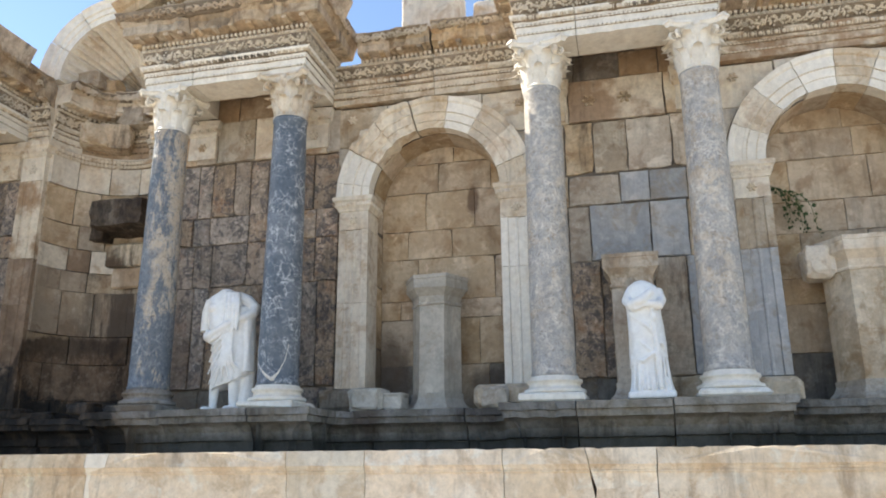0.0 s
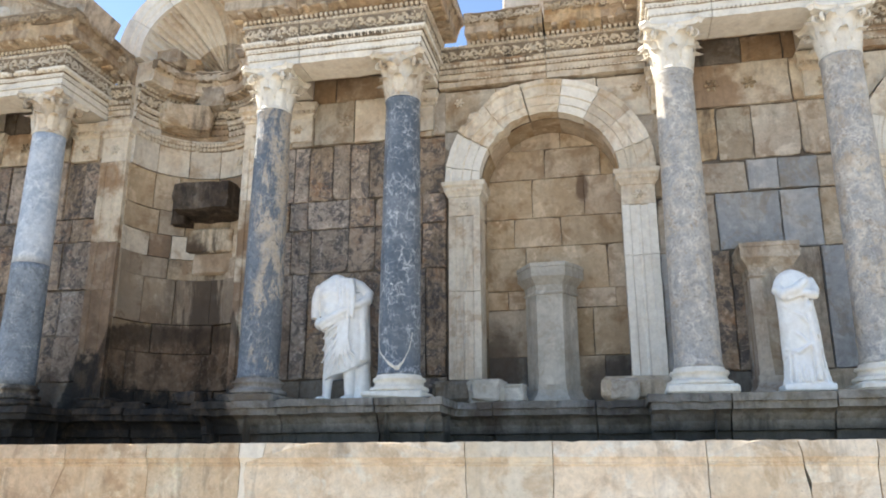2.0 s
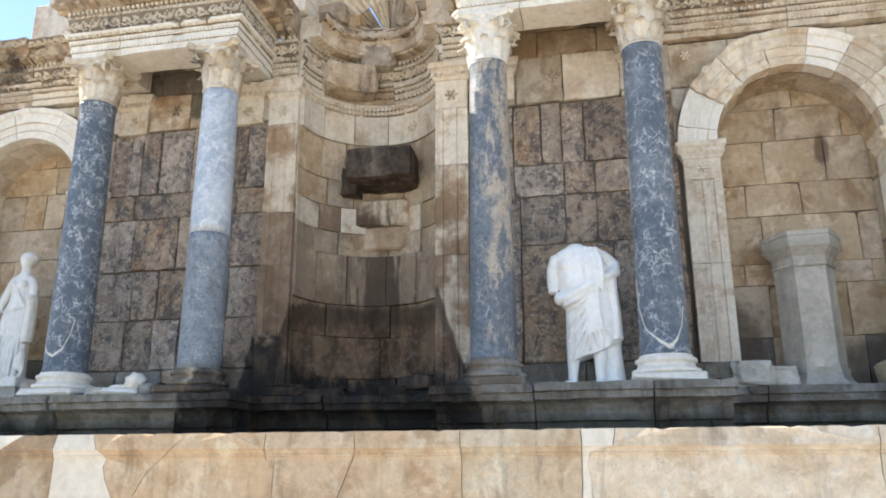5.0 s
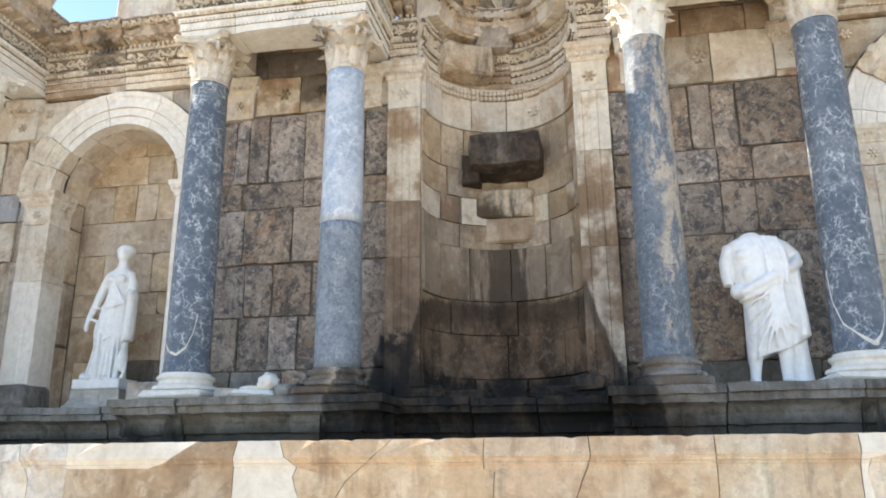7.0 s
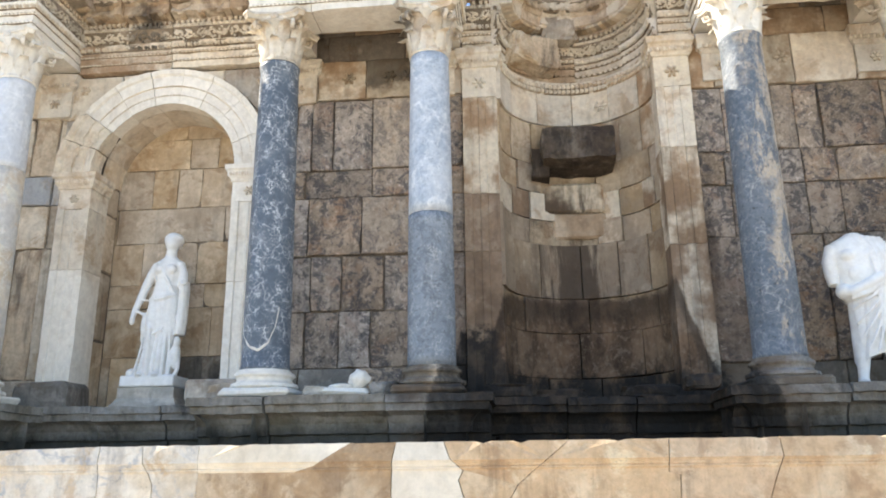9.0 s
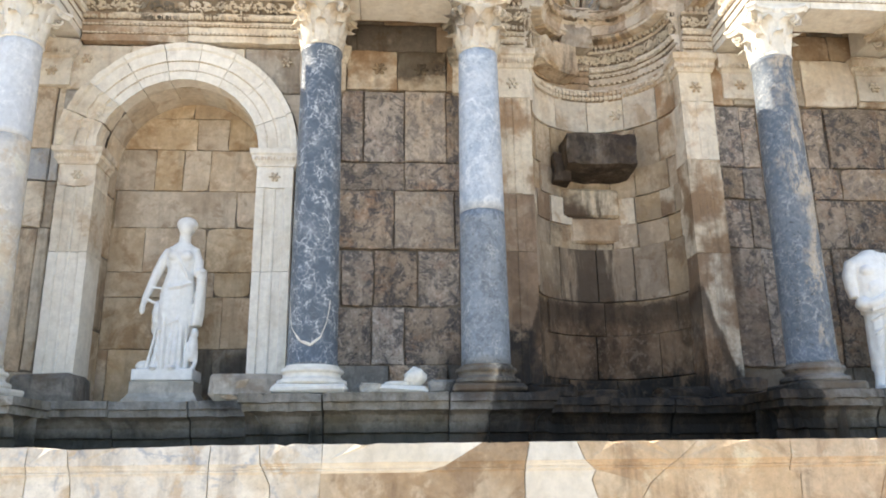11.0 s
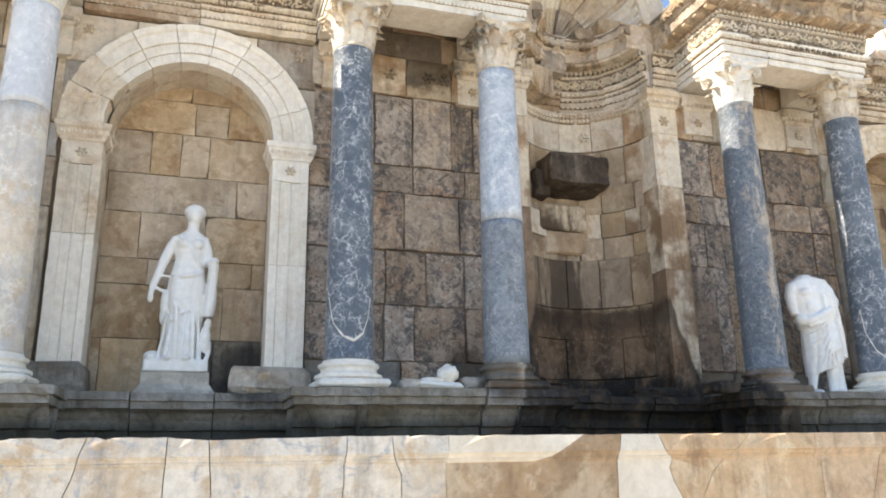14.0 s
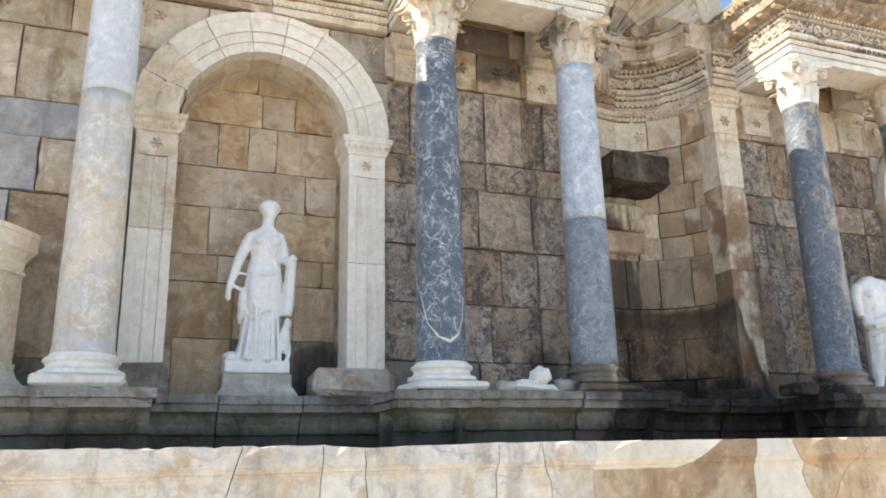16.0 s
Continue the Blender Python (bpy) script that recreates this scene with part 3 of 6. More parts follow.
def parapet():
    wall = thing("parapet", "low wall of moulded pale limestone slabs round the pool", "parapet", kind="structure")
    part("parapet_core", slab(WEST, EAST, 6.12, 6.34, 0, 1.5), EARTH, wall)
    T = PARAPET_TOP
    # joints and old breaks, from west to east, each from the top down; after each, the stone that follows
    joints = [([(WEST, T), (WEST, 0)], PARAPET), ([(-17.6, T), (-17.6, 0)], PARAPET), ([(-16.2, T), (-16.2, 0)], PARAPET), ([(-15.0, T), (-15.02, 0)], PARAPET),
              ([(-13.6, T), (-13.62, 0)], VEINSLAB), ([(-12.16, T), (-12.26, 1.3), (-12.6, 0)], VEINSLAB), ([(-11.71, T), (-11.72, 1.29), (-11.72, 0)], VEINSLAB),
              ([(-11.47, T - 0.02), (-11.44, 1.28), (-11.45, 0)], VEINSLAB), ([(-10.61, T), (-10.63, 1.25), (-10.63, 0)], VEINSLAB),
              ([(-10.31, T), (-10.30, 1.5), (-10.24, 1.37), (-10.24, 0)], VEINSLAB), ([(-9.92, T), (-9.93, 1.23), (-9.93, 0)], None),
              ([(-8.60, T), (-8.63, 1.49), (-8.64, 1.18), (-8.64, 0)], REPAIR), ([(-8.29, T), (-8.25, 1.51), (-8.17, 1.44), (-8.20, 1.38), (-8.17, 1.28), (-8.11, 1.17), (-8.0, 0)], None),
              ([(-6.87, T), (-6.88, 1.42), (-6.81, 1.40), (-6.82, 1.13), (-6.82, 0)], PARABROWN), ([(-6.20, T), (-6.19, 1.5), (-6.34, 1.11), (-6.4, 0)], PARABROWN),
              ([(-5.43, T), (-5.42, 1.16), (-5.42, 0)], PARAPET), ([(-4.60, T), (-4.61, 1.17), (-4.61, 0)], REPAIR),
              ([(-4.37, T), (-4.39, 1.51), (-4.54, 1.47), (-4.57, 1.38), (-4.54, 1.17), (-4.5, 0)], PARAPALE), ([(-2.75, T), (-2.75, 1.51), (-2.75, 0)], PATCHWORK),
              ([(-2.09, T), (-2.10, 0)], PARAPALE), ([(-1.0, T), (-0.99, 0)], PARAPALE), ([(-0.39, T), (-0.36, 1.47), (-0.33, 1.27), (-0.3, 0)], None),
              ([(0.12, T), (0.11, 0)], PARAPALE), ([(1.75, T), (1.75, 0)], PARAPALE), ([(3.1, T), (3.1, 0)], PARAPALE), ([(4.6, T), (4.6, 0)], PARAPALE), ([(6.2, T), (6.2, 0)], PARAPALE), ([(EAST, T), (EAST, 0)], PARAPALE)]
    r = random.Random(31)
    for (left, mat), (right, _) in zip(joints, joints[1:]):
        if mat is not None:
            parapet_piece(list(reversed(left)) + right, mat, wall, r)
    # the broken slabs
    parapet_piece([(-9.93, 1.44), (-9.92, T), (-8.90, T), (-9.14, 1.48), (-9.28, 1.44)], REPAIR, wall, r)
    parapet_piece([(-9.93, 0), (-9.93, 1.44), (-9.28, 1.44), (-9.14, 1.48), (-8.90, T), (-8.60, T), (-8.63, 1.49), (-8.64, 1.18), (-8.64, 0)], BROWNED, wall, r)
    parapet_piece([(-8.17, 1.44), (-8.25, 1.51), (-8.29, T), (-7.49, T), (-7.82, 1.35)], PARABROWN, wall, r)
    parapet_piece([(-8.0, 0), (-8.11, 1.17), (-8.17, 1.28), (-8.20, 1.38), (-8.17, 1.44), (-7.82, 1.35), (-7.93, 1.16), (-7.95, 0)], PARABROWN, wall, r)
    parapet_piece([(-7.95, 0), (-7.93, 1.16), (-7.82, 1.35), (-7.49, T), (-6.87, T), (-6.88, 1.42), (-6.81, 1.40), (-6.82, 1.13), (-6.82, 0)], PARABROWN, wall, r)
    parapet_piece([(-0.32, 1.33), (-0.36, 1.47), (-0.39, T), (0.12, T), (0.115, 1.39), (-0.03, 1.34)], PARAPALE, wall, r)
    parapet_piece([(-0.3, 0), (-0.33, 1.27), (-0.32, 1.33), (-0.03, 1.34), (0.115, 1.39), (0.11, 0)], PARAPALE, wall, r)
    return wall


parapet()


# ---- podium ----
POD = [(0.0, TOP), (0.002, TOP - 0.075), (-0.03, TOP - 0.08), (-0.035, TOP - 0.145), (-0.09, TOP - 0.15), (-0.14, TOP - 0.18), (-0.175, TOP - 0.23), (-0.185, TOP - 0.245), (-0.19, TOP - 0.33), (-0.235, TOP - 0.34), (-0.24, 0.3), (-0.6, 0.3), (-0.6, TOP)]


def podium():
    base = thing("podium", "stepped stone podium with a moulded cornice, stained dark", "podium", kind="structure")
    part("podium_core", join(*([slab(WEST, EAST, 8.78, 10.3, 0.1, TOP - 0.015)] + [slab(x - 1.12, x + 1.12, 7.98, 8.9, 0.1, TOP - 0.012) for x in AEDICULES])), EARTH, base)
    runs = []
    for x in AEDICULES:
        runs.append((x - 1.37, x + 1.37, 7.66, True))
    edges = [WEST] + [v for x in AEDICULES for v in (x - 1.37, x + 1.37)] + [EAST]
    for a, b in zip(edges[::2], edges[1::2]):
        runs.append((a - (0.26 if a > WEST else 0), b + (0.26 if b < EAST else 0), 8.42, False))
    for a, b, y, forward in runs:
        n = 3 if b - a < 3 else 4
        cuts = [a] + sorted(a + (b - a) * (k + rng.uniform(-0.25, 0.25)) / n for k in range(1, n)) + [b]
        for k, (u, v) in enumerate(zip(cuts, cuts[1:])):
            dz = rng.uniform(-0.012, 0.006)
            prof = [(o, z + dz) for o, z in POD]
            shove = rng.uniform(-0.03, 0.02)
            way = [(u + 0.006, y + shove), (v - 0.006, y + shove)]
            if forward and k == 0:
                way = [(u, 8.75), (u, y + shove)] + way[1:]
            if forward and k == n - 1:
                way = way[:1] + [(v, y + shove), (v, 8.75)]
            part("cornice_block", wear(wear(sweep(prof, finer(way, 0.04)), 0.003, 0.022, 27.0, 8.0), 0.003, 0.0, 9.0), PODIUM, base)
    return base


podium()


# ---- wall with its niches ----
def arch_ring(cx, cz, r0, r1, y0, y1, a0, a1, n, fascia=()):
    """A voussoir: a piece of ring in the plane of the wall. fascia: (radius, out) steps on its face."""
    loop = [(r0, y1), (r0, y0)] + [(r, y0 - o) for r, o in fascia] + [(r1, y1)]
    verts, faces = [], []
    k = len(loop)
    for s in range(n + 1):
        a = a0 + (a1 - a0) * s / n
        verts += [(cx + r * math.cos(a), y, cz + r * math.sin(a)) for r, y in loop]
    for s in range(n):
        for i in range(k):
            j = (i + 1) % k
            faces.append((s * k + i, s * k + j, (s + 1) * k + j, (s + 1) * k + i))
    faces.append(tuple(range(k)))
    faces.append(tuple(n * k + i for i in reversed(range(k))))
    bm = bmesh.new()
    vs = [bm.verts.new(v) for v in verts]
    for f in faces:
        bm.faces.new([vs[i] for i in f])
    return bm


ARCH_R0, ARCH_R1, SPRING = 0.83, 1.25, 4.76


def core_wall():
    """The rubble core behind the facing, open at the niches and the apse."""
    pieces = []
    holes = sorted([(x - ARCH_R0 - 0.02, x + ARCH_R0 + 0.02, NICHE_BACK + 0.03) for x in ARCHES] + [(APSE_X - 1.05, APSE_X + 1.05, 9.95)])
    left = WEST
    for a, b, back in holes:
        pieces.append(slab(left, a, WALL + 0.035, 10.3, TOP - 0.02, 6.62, 0.004))
        pieces.append(slab(a, b, back, 10.3, TOP - 0.02, 6.62 if back < 9.8 else 7.05, 0.004))
        left = b
    pieces.append(slab(left, EAST, WALL + 0.035, 10.3, TOP - 0.02, 6.62, 0.004))
    ob = thing("wall_core", "", "")
    for piece in pieces:
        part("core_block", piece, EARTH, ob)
    return tagged(ob, "rubble core of the fountain facade behind its facing stones", "wall", kind="structure")


core_wall()


def inner_courses():
    """The wall's upper courses inside the aedicules."""
    for i, x in enumerate(AEDICULES):
        laid(facing, x - 1.05, x + 1.05, scattered(x - 1.05, x + 1.05, (6.035, 6.38, 6.62), 0.6, 90 + i), WALL + 0.02, 0.14, [BROWNED, DIM_DAMP, BROWNED], "upper_stone", 95 + i)
# Dark stones are mixed in below the aedicule ceilings.


def laid(parent, x0, x1, courses, front, depth, mats, name, seed, gap=0.002, rough=0.012, chip=0.007, edge=0.006):
    """Courses of worn stones. courses: (lower joint, upper joint, upright joints, materials or None)."""
    r = random.Random(seed)
    for z0, z1, cuts, own in courses:
        line = [x0] + [c for c in cuts if x0 < c < x1] + [x1]
        for k, (a, b) in enumerate(zip(line, line[1:])):
            mat = own[k % len(own)] if own else r.choice(mats)
            y = front + r.uniform(-rough, rough)
            w = [gap * r.uniform(0.4, 1.4) for _ in range(4)]
            x0_, x1_, z0_, z1_ = a + w[0], b - w[1], z0 + w[2], z1 - w[3]
            part(name, ragged_block(x1_ - x0_, front + depth - y, z1_ - z0_, edge, chip, r), mat, parent, "", Matrix.Translation(((x0_ + x1_) / 2, (y + front + depth) / 2, (z0_ + z1_) / 2)))


def scattered(x0, x1, rows, width, seed):
    """Courses with upright joints at random."""
    r = random.Random(seed)
    out = []
    for z0, z1 in zip(rows, rows[1:]):
        n = max(1, round((x1 - x0) / width + r.uniform(-0.35, 0.35)))
        out.append((z0, z1, sorted(x0 + (x1 - x0) * (k + r.uniform(-0.28, 0.28)) / n for k in range(1, n)), None))
    return out


facing = thing("wall_facing", "weathered facing stones of the fountain facade", "wall", kind="structure")
HALF = ARCH_R1 + 0.005
pier_w = (WEST, ARCHES[0] - HALF)
bay_w = (ARCHES[0] + HALF - 0.03, APSE_X - 1.28)
bay_e = (APSE_X + 1.22, ARCHES[1] - HALF)
pier_e = (ARCHES[1] + HALF - 0.04, ARCHES[2] - HALF)
far_east = (ARCHES[2] + HALF, EAST)
B, L, G, O, P, T, D = BRECCIA, LIME, GREY, OCHRE, PALE, TANBRECCIA, DIM_DAMP
# D stones put the shade at the foot of each bay into colour.
BAYS = [
    (pier_w, [(2.1, 2.42, (-16, -15.1, -14.2, -13.5), (D, L, D)), (2.42, 3.9, (-16.3, -15.4, -14.6, -13.95, -13.45, -13.12), (L, G, G, G, O, O, L)), (3.9, 4.42, (-16, -15.2, -14.3, -13.75, -13.1), (L, G, L, G, L, L)), (4.42, 4.78, (-15.8, -14.4, -13.1), (L, G, G, G)), (4.78, 5.52, (-16.1, -15.2, -14.5, -14.0, -13.4, -13.1), (L, G, L, L, L, O, L))], [L]),
    (bay_w, [(2.1, 2.47, (-10.1, -9.5, -8.9), (D, D, B, D)), (2.47, 3.07, (-10.05, -9.68, -9.34, -8.75), (B, B, B, B, B)), (3.07, 3.68, (-10.0, -9.66, -9.2, -8.75), (B, B, B, B, B)), (3.69, 4.35, (-10.05, -9.45, -8.8), (B, B, T, B)), (4.35, 4.68, (-10.1, -9.34, -8.72), (B, B, B, B)), (4.68, 5.53, (-10.22, -10.04, -9.79, -9.34, -8.88, -8.6), (B, B, B, B, T, B, B))], [B]),
    (bay_e, [(2.1, 2.43, (-5.3, -4.6, -4.0), (D, D, D, B)), (2.43, 3.73, (-5.45, -5.25, -4.65, -4.25, -3.75), (B, B, B, B, B, B)), (3.73, 4.3, (-5.5, -5.24, -4.74, -4.4, -3.8), (B, B, B, B, B, B)), (4.3, 4.68, (-5.55, -5.3, -4.74, -4.4, -3.8), (B, B, B, B, T, B)), (4.68, 5.43, (-5.5, -5.3, -4.98, -4.75, -4.49, -3.85), (B, B, B, T, B, B, B))], [B]),
    (pier_e, [(2.1, 2.42, (-0.4, 0.25, 0.9), (D, D, L, D)), (2.42, 3.75, (-0.62, -0.28, 0.3, 0.66), (G, B, B, O, G)), (3.75, 4.42, (-0.62, -0.37, 0.31, 0.72), (L, L, G, G, L)), (4.43, 4.8, (-0.6, 0.0, 0.33, 0.75), (L, L, G, G, L)), (4.82, 5.48, (-0.62, -0.28, 0.11, 0.62), (L, O, L, L, L))], [G]),
    (far_east, scattered(*far_east, (2.1, 2.6, 3.35, 4.05, 4.75, 5.45), 0.55, 25), [L, G]),
]
FRIEZES = [(-16.2, -15.3, -14.55, -13.6), (-10.3, -9.99, -9.42, -8.87, -8.55), (-5.55, -5.25, -4.7, -4.05, -3.68), (-0.98, -0.55, 0.58, 1.0), (4.5, 5.3)]
for i, ((span, courses, mats), cuts) in enumerate(zip(BAYS, FRIEZES)):
    laid(facing, *span, courses, WALL, 0.14, mats, "facing_stone", 20 + i, gap=0.002, rough=0.022, chip=0.0075, edge=0.006)
    laid(facing, *span, [(courses[-1][1] + 0.003, 6.03, cuts, None)], WALL - 0.02, 0.16, [L, P, P, STAINED], "frieze_stone", 42 + i)
N = [NICHE]
# Bottom courses get dark stones for stain and for shade.
NICHES = [
    [(2.1, 2.72, (-12.49, -11.94, -11.39), (NICHE, NICHE, DIM_DAMP, DIM_DAMP)), (2.72, 3.29, (-11.93, -11.32), N), (3.29, 3.57, (-12.1, -11.43, -11.03), N), (3.57, 4.08, (-12.21, -11.54), N), (4.08, 4.52, (-12.57, -11.23), N), (4.52, 5.02, (-12.16, -11.85, -11.55), N), (5.02, 5.41, (-11.72, -11.36), N), (5.41, 5.72, (-11.77,), N)],
    [(2.1, 2.7, (-2.62, -1.7), (DIM_DAMP, NICHE, DIM_DAMP)), (2.7, 3.28, (-2.6, -1.81), N), (3.28, 3.52, (-2.83, -2.4, -1.53), N), (3.52, 4.07, (-2.6, -1.6), N), (4.07, 4.45, (-2.74, -2.15), N), (4.45, 4.97, (-2.5, -1.85), N), (4.97, 5.37, (-2.33, -1.63), N), (5.37, 5.72, (-2.63, -2.12), N)],
    [(2.1, 2.68, (2.3,), (DIM_DAMP, NICHE)), (2.68, 3.23, (2.6,), N), (3.23, 3.53, (2.2, 2.9), N), (3.53, 4.07, (1.98, 2.7), N), (4.07, 4.45, (2.5,), N), (4.45, 4.97, (1.94, 2.81), N), (4.97, 5.33, (2.68,), N), (5.33, 5.72, (1.91, 2.6), N)],
]
for i, (x, courses) in enumerate(zip(ARCHES, NICHES)):
    laid(facing, x - ARCH_R0 - 0.1, x + ARCH_R0 + 0.1, courses, NICHE_BACK, 0.12, N, "niche_stone", 60 + i, gap=0.001, rough=0.006, chip=0.0035, edge=0.004)
    for s in (-1, 1):
        u = x + s * (ARCH_R0 + 0.06)
        for k, (z0, z1) in enumerate(((2.1, 2.9), (2.9, 3.7), (3.7, 4.4), (4.4, 4.76))):
            block("jamb_stone", NICHE, facing, u - 0.055, u + 0.055, WALL + 0.16, NICHE_BACK - 0.02, z0 + 0.003, z1 - 0.003)


inner_courses()


def rosette(parent, x, y, z, size, mat, facing_=0.0):
    """A carved flower of six petals with a button."""
    bits = [moved(lathe([(0.001, 0.03), (0.2, 0.028), (0.28, 0.0)], 8), Matrix.Scale(1, 4))]
    for k in range(6):
        petal = lathe([(0.001, 0.022), (0.16, 0.018), (0.24, 0.0)], 7)
        bits.append(moved(petal, Matrix.Rotation(k * math.pi / 3, 4, "Z") @ Matrix.Translation((0.62, 0, 0)) @ Matrix.Diagonal((1.6, 1.1, 1, 1))))
    m = Matrix.Translation((x, y, z)) @ Matrix.Rotation(facing_, 4, "Z") @ Matrix.Rotation(math.pi / 2, 4, "X") @ Matrix.Diagonal((size, size, 1, 1))
    return part("rosette", moved(join(*bits), m), mat, parent)


def ornament(kind):
    """Small repeated carvings, about the origin, facing -y."""
    if kind == "dentil":
        return [slab(-0.016, 0.016, -0.02, 0.02, -0.018, 0.018, 0.004)]
    if kind == "bead":
        return [moved(lathe([(0.001, -0.011), (0.009, -0.006), (0.011, 0), (0.009, 0.006), (0.001, 0.011)], 6), Matrix.Rotation(math.pi / 2, 4, "Y") @ Matrix.Diagonal((1, 1, 1.5, 1)))]
    if kind == "egg":
        egg = moved(lathe([(0.001, -0.032), (0.016, -0.02), (0.022, 0.0), (0.018, 0.02), (0.004, 0.028)], 7), Matrix.Diagonal((1, 0.8, 1, 1)))
        dart = slab(0.026, 0.036, -0.012, 0.012, -0.03, 0.028, 0.003)
        return [join(egg, dart)]
    if kind == "modillion":
        return [slab(-0.035, 0.035, -0.075, 0.075, -0.02, 0.02, 0.01)]
    scrolls = []
    vary = random.Random(12)
    for v in range(6):
        flip, bits = (1, -1)[v % 2], []
        grow, start = vary.uniform(0.05, 0.066), vary.uniform(0, 6)
        for k in range(10):
            a = start + k * 0.66
            rad = grow * (1 - k / 12)
            bits.append(moved(slab(-0.013, 0.013, -0.012, 0.012, -0.011, 0.011, 0.005), Matrix.Translation((rad * math.cos(a), 0, flip * rad * math.sin(a))) @ Matrix.Rotation(-flip * a, 4, "Y")))
        for k in range(7):
            a = vary.uniform(0, 6.3)
            bits.append(moved(slab(-0.008, 0.034, -0.011, 0.011, -0.009, 0.009, 0.004), Matrix.Translation((vary.uniform(-0.05, 0.06), 0, vary.uniform(-0.06, 0.06))) @ Matrix.Rotation(a, 4, "Y")))
        scrolls.append(join(*bits))
    return scrolls


UNITS = {k: ornament(k) for k in ("dentil", "bead", "egg", "modillion", "scroll")}


def panel(xs, outs, depth, z0, z1):
    """A pilaster block with a moulded face: outs gives how far it stands out at each x."""
    bm = bmesh.new()
    line = [(x, -o) for x, o in zip(xs, outs)] + [(xs[-1], depth), (xs[0], depth)]
    n = max(2, round((z1 - z0) / 0.12))
    rings = [[bm.verts.new((x, y, z0 + (z1 - z0) * k / n)) for x, y in line] for k in range(n + 1)]
    for lo, hi in zip(rings, rings[1:]):
        for i in range(len(line)):
            j = (i + 1) % len(line)
            bm.faces.new((lo[i], lo[j], hi[j], hi[i]))
    bm.faces.new(list(reversed(rings[0])))
    bm.faces.new(rings[-1])
    return wear(bm, 0.004, 0.01)


def arch(x, seed):
    r = random.Random(seed)
    ob = thing("niche_arch", "round limestone arch with carved voussoirs on moulded imposts", "arch", "niche arches", at=(x, WALL, SPRING))
    inv = Matrix.Translation((-x, -WALL, -SPRING))
    joints, ruined_from, ruined_to = {-11.74: ((20, 43, 64, 82, 101, 122, 143, 161), 143, 180), -2.24: ((17, 37, 58, 80, 104, 128, 150, 171), 104, 150)}.get(x, ((22, 45, 68, 90, 112, 135, 158), 200, 200))
    cuts = [0] + [radians(v) for v in joints] + [math.pi]
    fascia = ((0.832, 0.0), (0.93, 0.0), (0.935, 0.012), (1.04, 0.012), (1.045, 0.03), (1.08, 0.03), (1.085, 0.022), (1.17, 0.022), (1.19, 0.045), (1.245, 0.06))
    ruined = radians(ruined_from)
    for a, b in zip(cuts, cuts[1:]):
        broken = ruined < (a + b) / 2 < radians(ruined_to)
        slip = r.uniform(-0.014, 0.014) if x > -5 else r.uniform(-0.004, 0.004)
        bm = arch_ring(x, SPRING, ARCH_R0 + slip, ARCH_R1 + slip + (r.uniform(-0.05, 0.05) if broken else 0), WALL - 0.07 + r.uniform(-0.008, 0.008) - (0.03 if broken else 0), WALL + 0.12, a + 0.003, b - 0.003, 10, fascia)
        bm.transform(inv)
        wear(bm, 0.022 if broken else 0.005, 0.045 if broken else 0.008, 9.0, 6.0)
        if broken:
            bm.transform(Matrix.Translation((r.uniform(-0.02, 0.0), -0.01, 0.0)))
        part("voussoir", bm, PALE if broken else r.choice([WHITE, PALE]) if x > -5 else WHITE, ob)
        bm = arch_ring(x, SPRING, ARCH_R0, ARCH_R1 - 0.15, WALL + 0.125, NICHE_BACK, a + 0.002, b - 0.002, 6, ())
        bm.transform(inv)
        part("soffit_stone", bm, NICHE if x > -5 else PALE, ob)
    for radius, out in ((0.934, 0.072), (1.042, 0.088)):
        beads = []
        for k in range(round(math.pi * radius / 0.036)):
            a = 0.036 / radius * (k + 0.5)
            if a < ruined - 0.05 or a > radians(ruined_to) + 0.05:
                beads.append(moved(UNITS["bead"][0], Matrix.Translation((radius * math.cos(a), -out, radius * math.sin(a))) @ Matrix.Rotation(-a - math.pi / 2, 4, "Y")))
        tagged(part("bead_moulding", join(*beads), PALE if x < -5 else TONED, ob), kind="stuff")
    for s in (-1, 1):
        c = s * (ARCH_R0 + ARCH_R1 - 0.04) / 2
        w = 0.19
        imp = [(0.0, -0.42), (0.0, -0.19), (0.015, -0.185), (0.02, -0.16), (0.045, -0.12), (0.05, -0.075), (0.07, -0.055), (0.075, -0.004), (0, 0), (-0.06, 0), (-0.06, -0.42)]
        path = [(c - w, 0.3), (c - w, -0.08), (c + w, -0.08), (c + w, 0.3)]
        part("impost", wear(sweep(imp, finer(path, 0.09)), 0.005, 0.012), WHITE if s > 0 and x < -5 else PALE, ob)
        tagged(part("egg_moulding", repeat(UNITS["egg"], along(path, 0.04, 0.07), -0.105, (1, 1, 0.8)), PALE, ob), kind="stuff")
        rosette(ob, c, -0.082, -0.3, 0.06, PALE)
        part("impost_core", slab(c - w + 0.05, c + w - 0.05, -0.03, 0.3, -0.42, -0.005), PALE, ob)
        cut = -1.1 + r.uniform(-0.3, 0.2)
        for z0, z1 in ((-2.38, cut), (cut, -0.423)):
            mat = ((PALE if s < 0 and z1 > -0.5 else WHITE) if x < -5 else (PALE if s < 0 else WHITE) if x < 0 else (LIME if z1 > -1 else GREY))
            part("pilaster_block", panel([c + u for u in (-w, -0.11, -0.1, -0.02, -0.01, 0.01, 0.02, 0.1, 0.11, w)], [0.085, 0.085, 0.066, 0.066, 0.078, 0.078, 0.066, 0.066, 0.085, 0.085], 0.3, z0 + 0.003, z1 - 0.003), mat, ob)
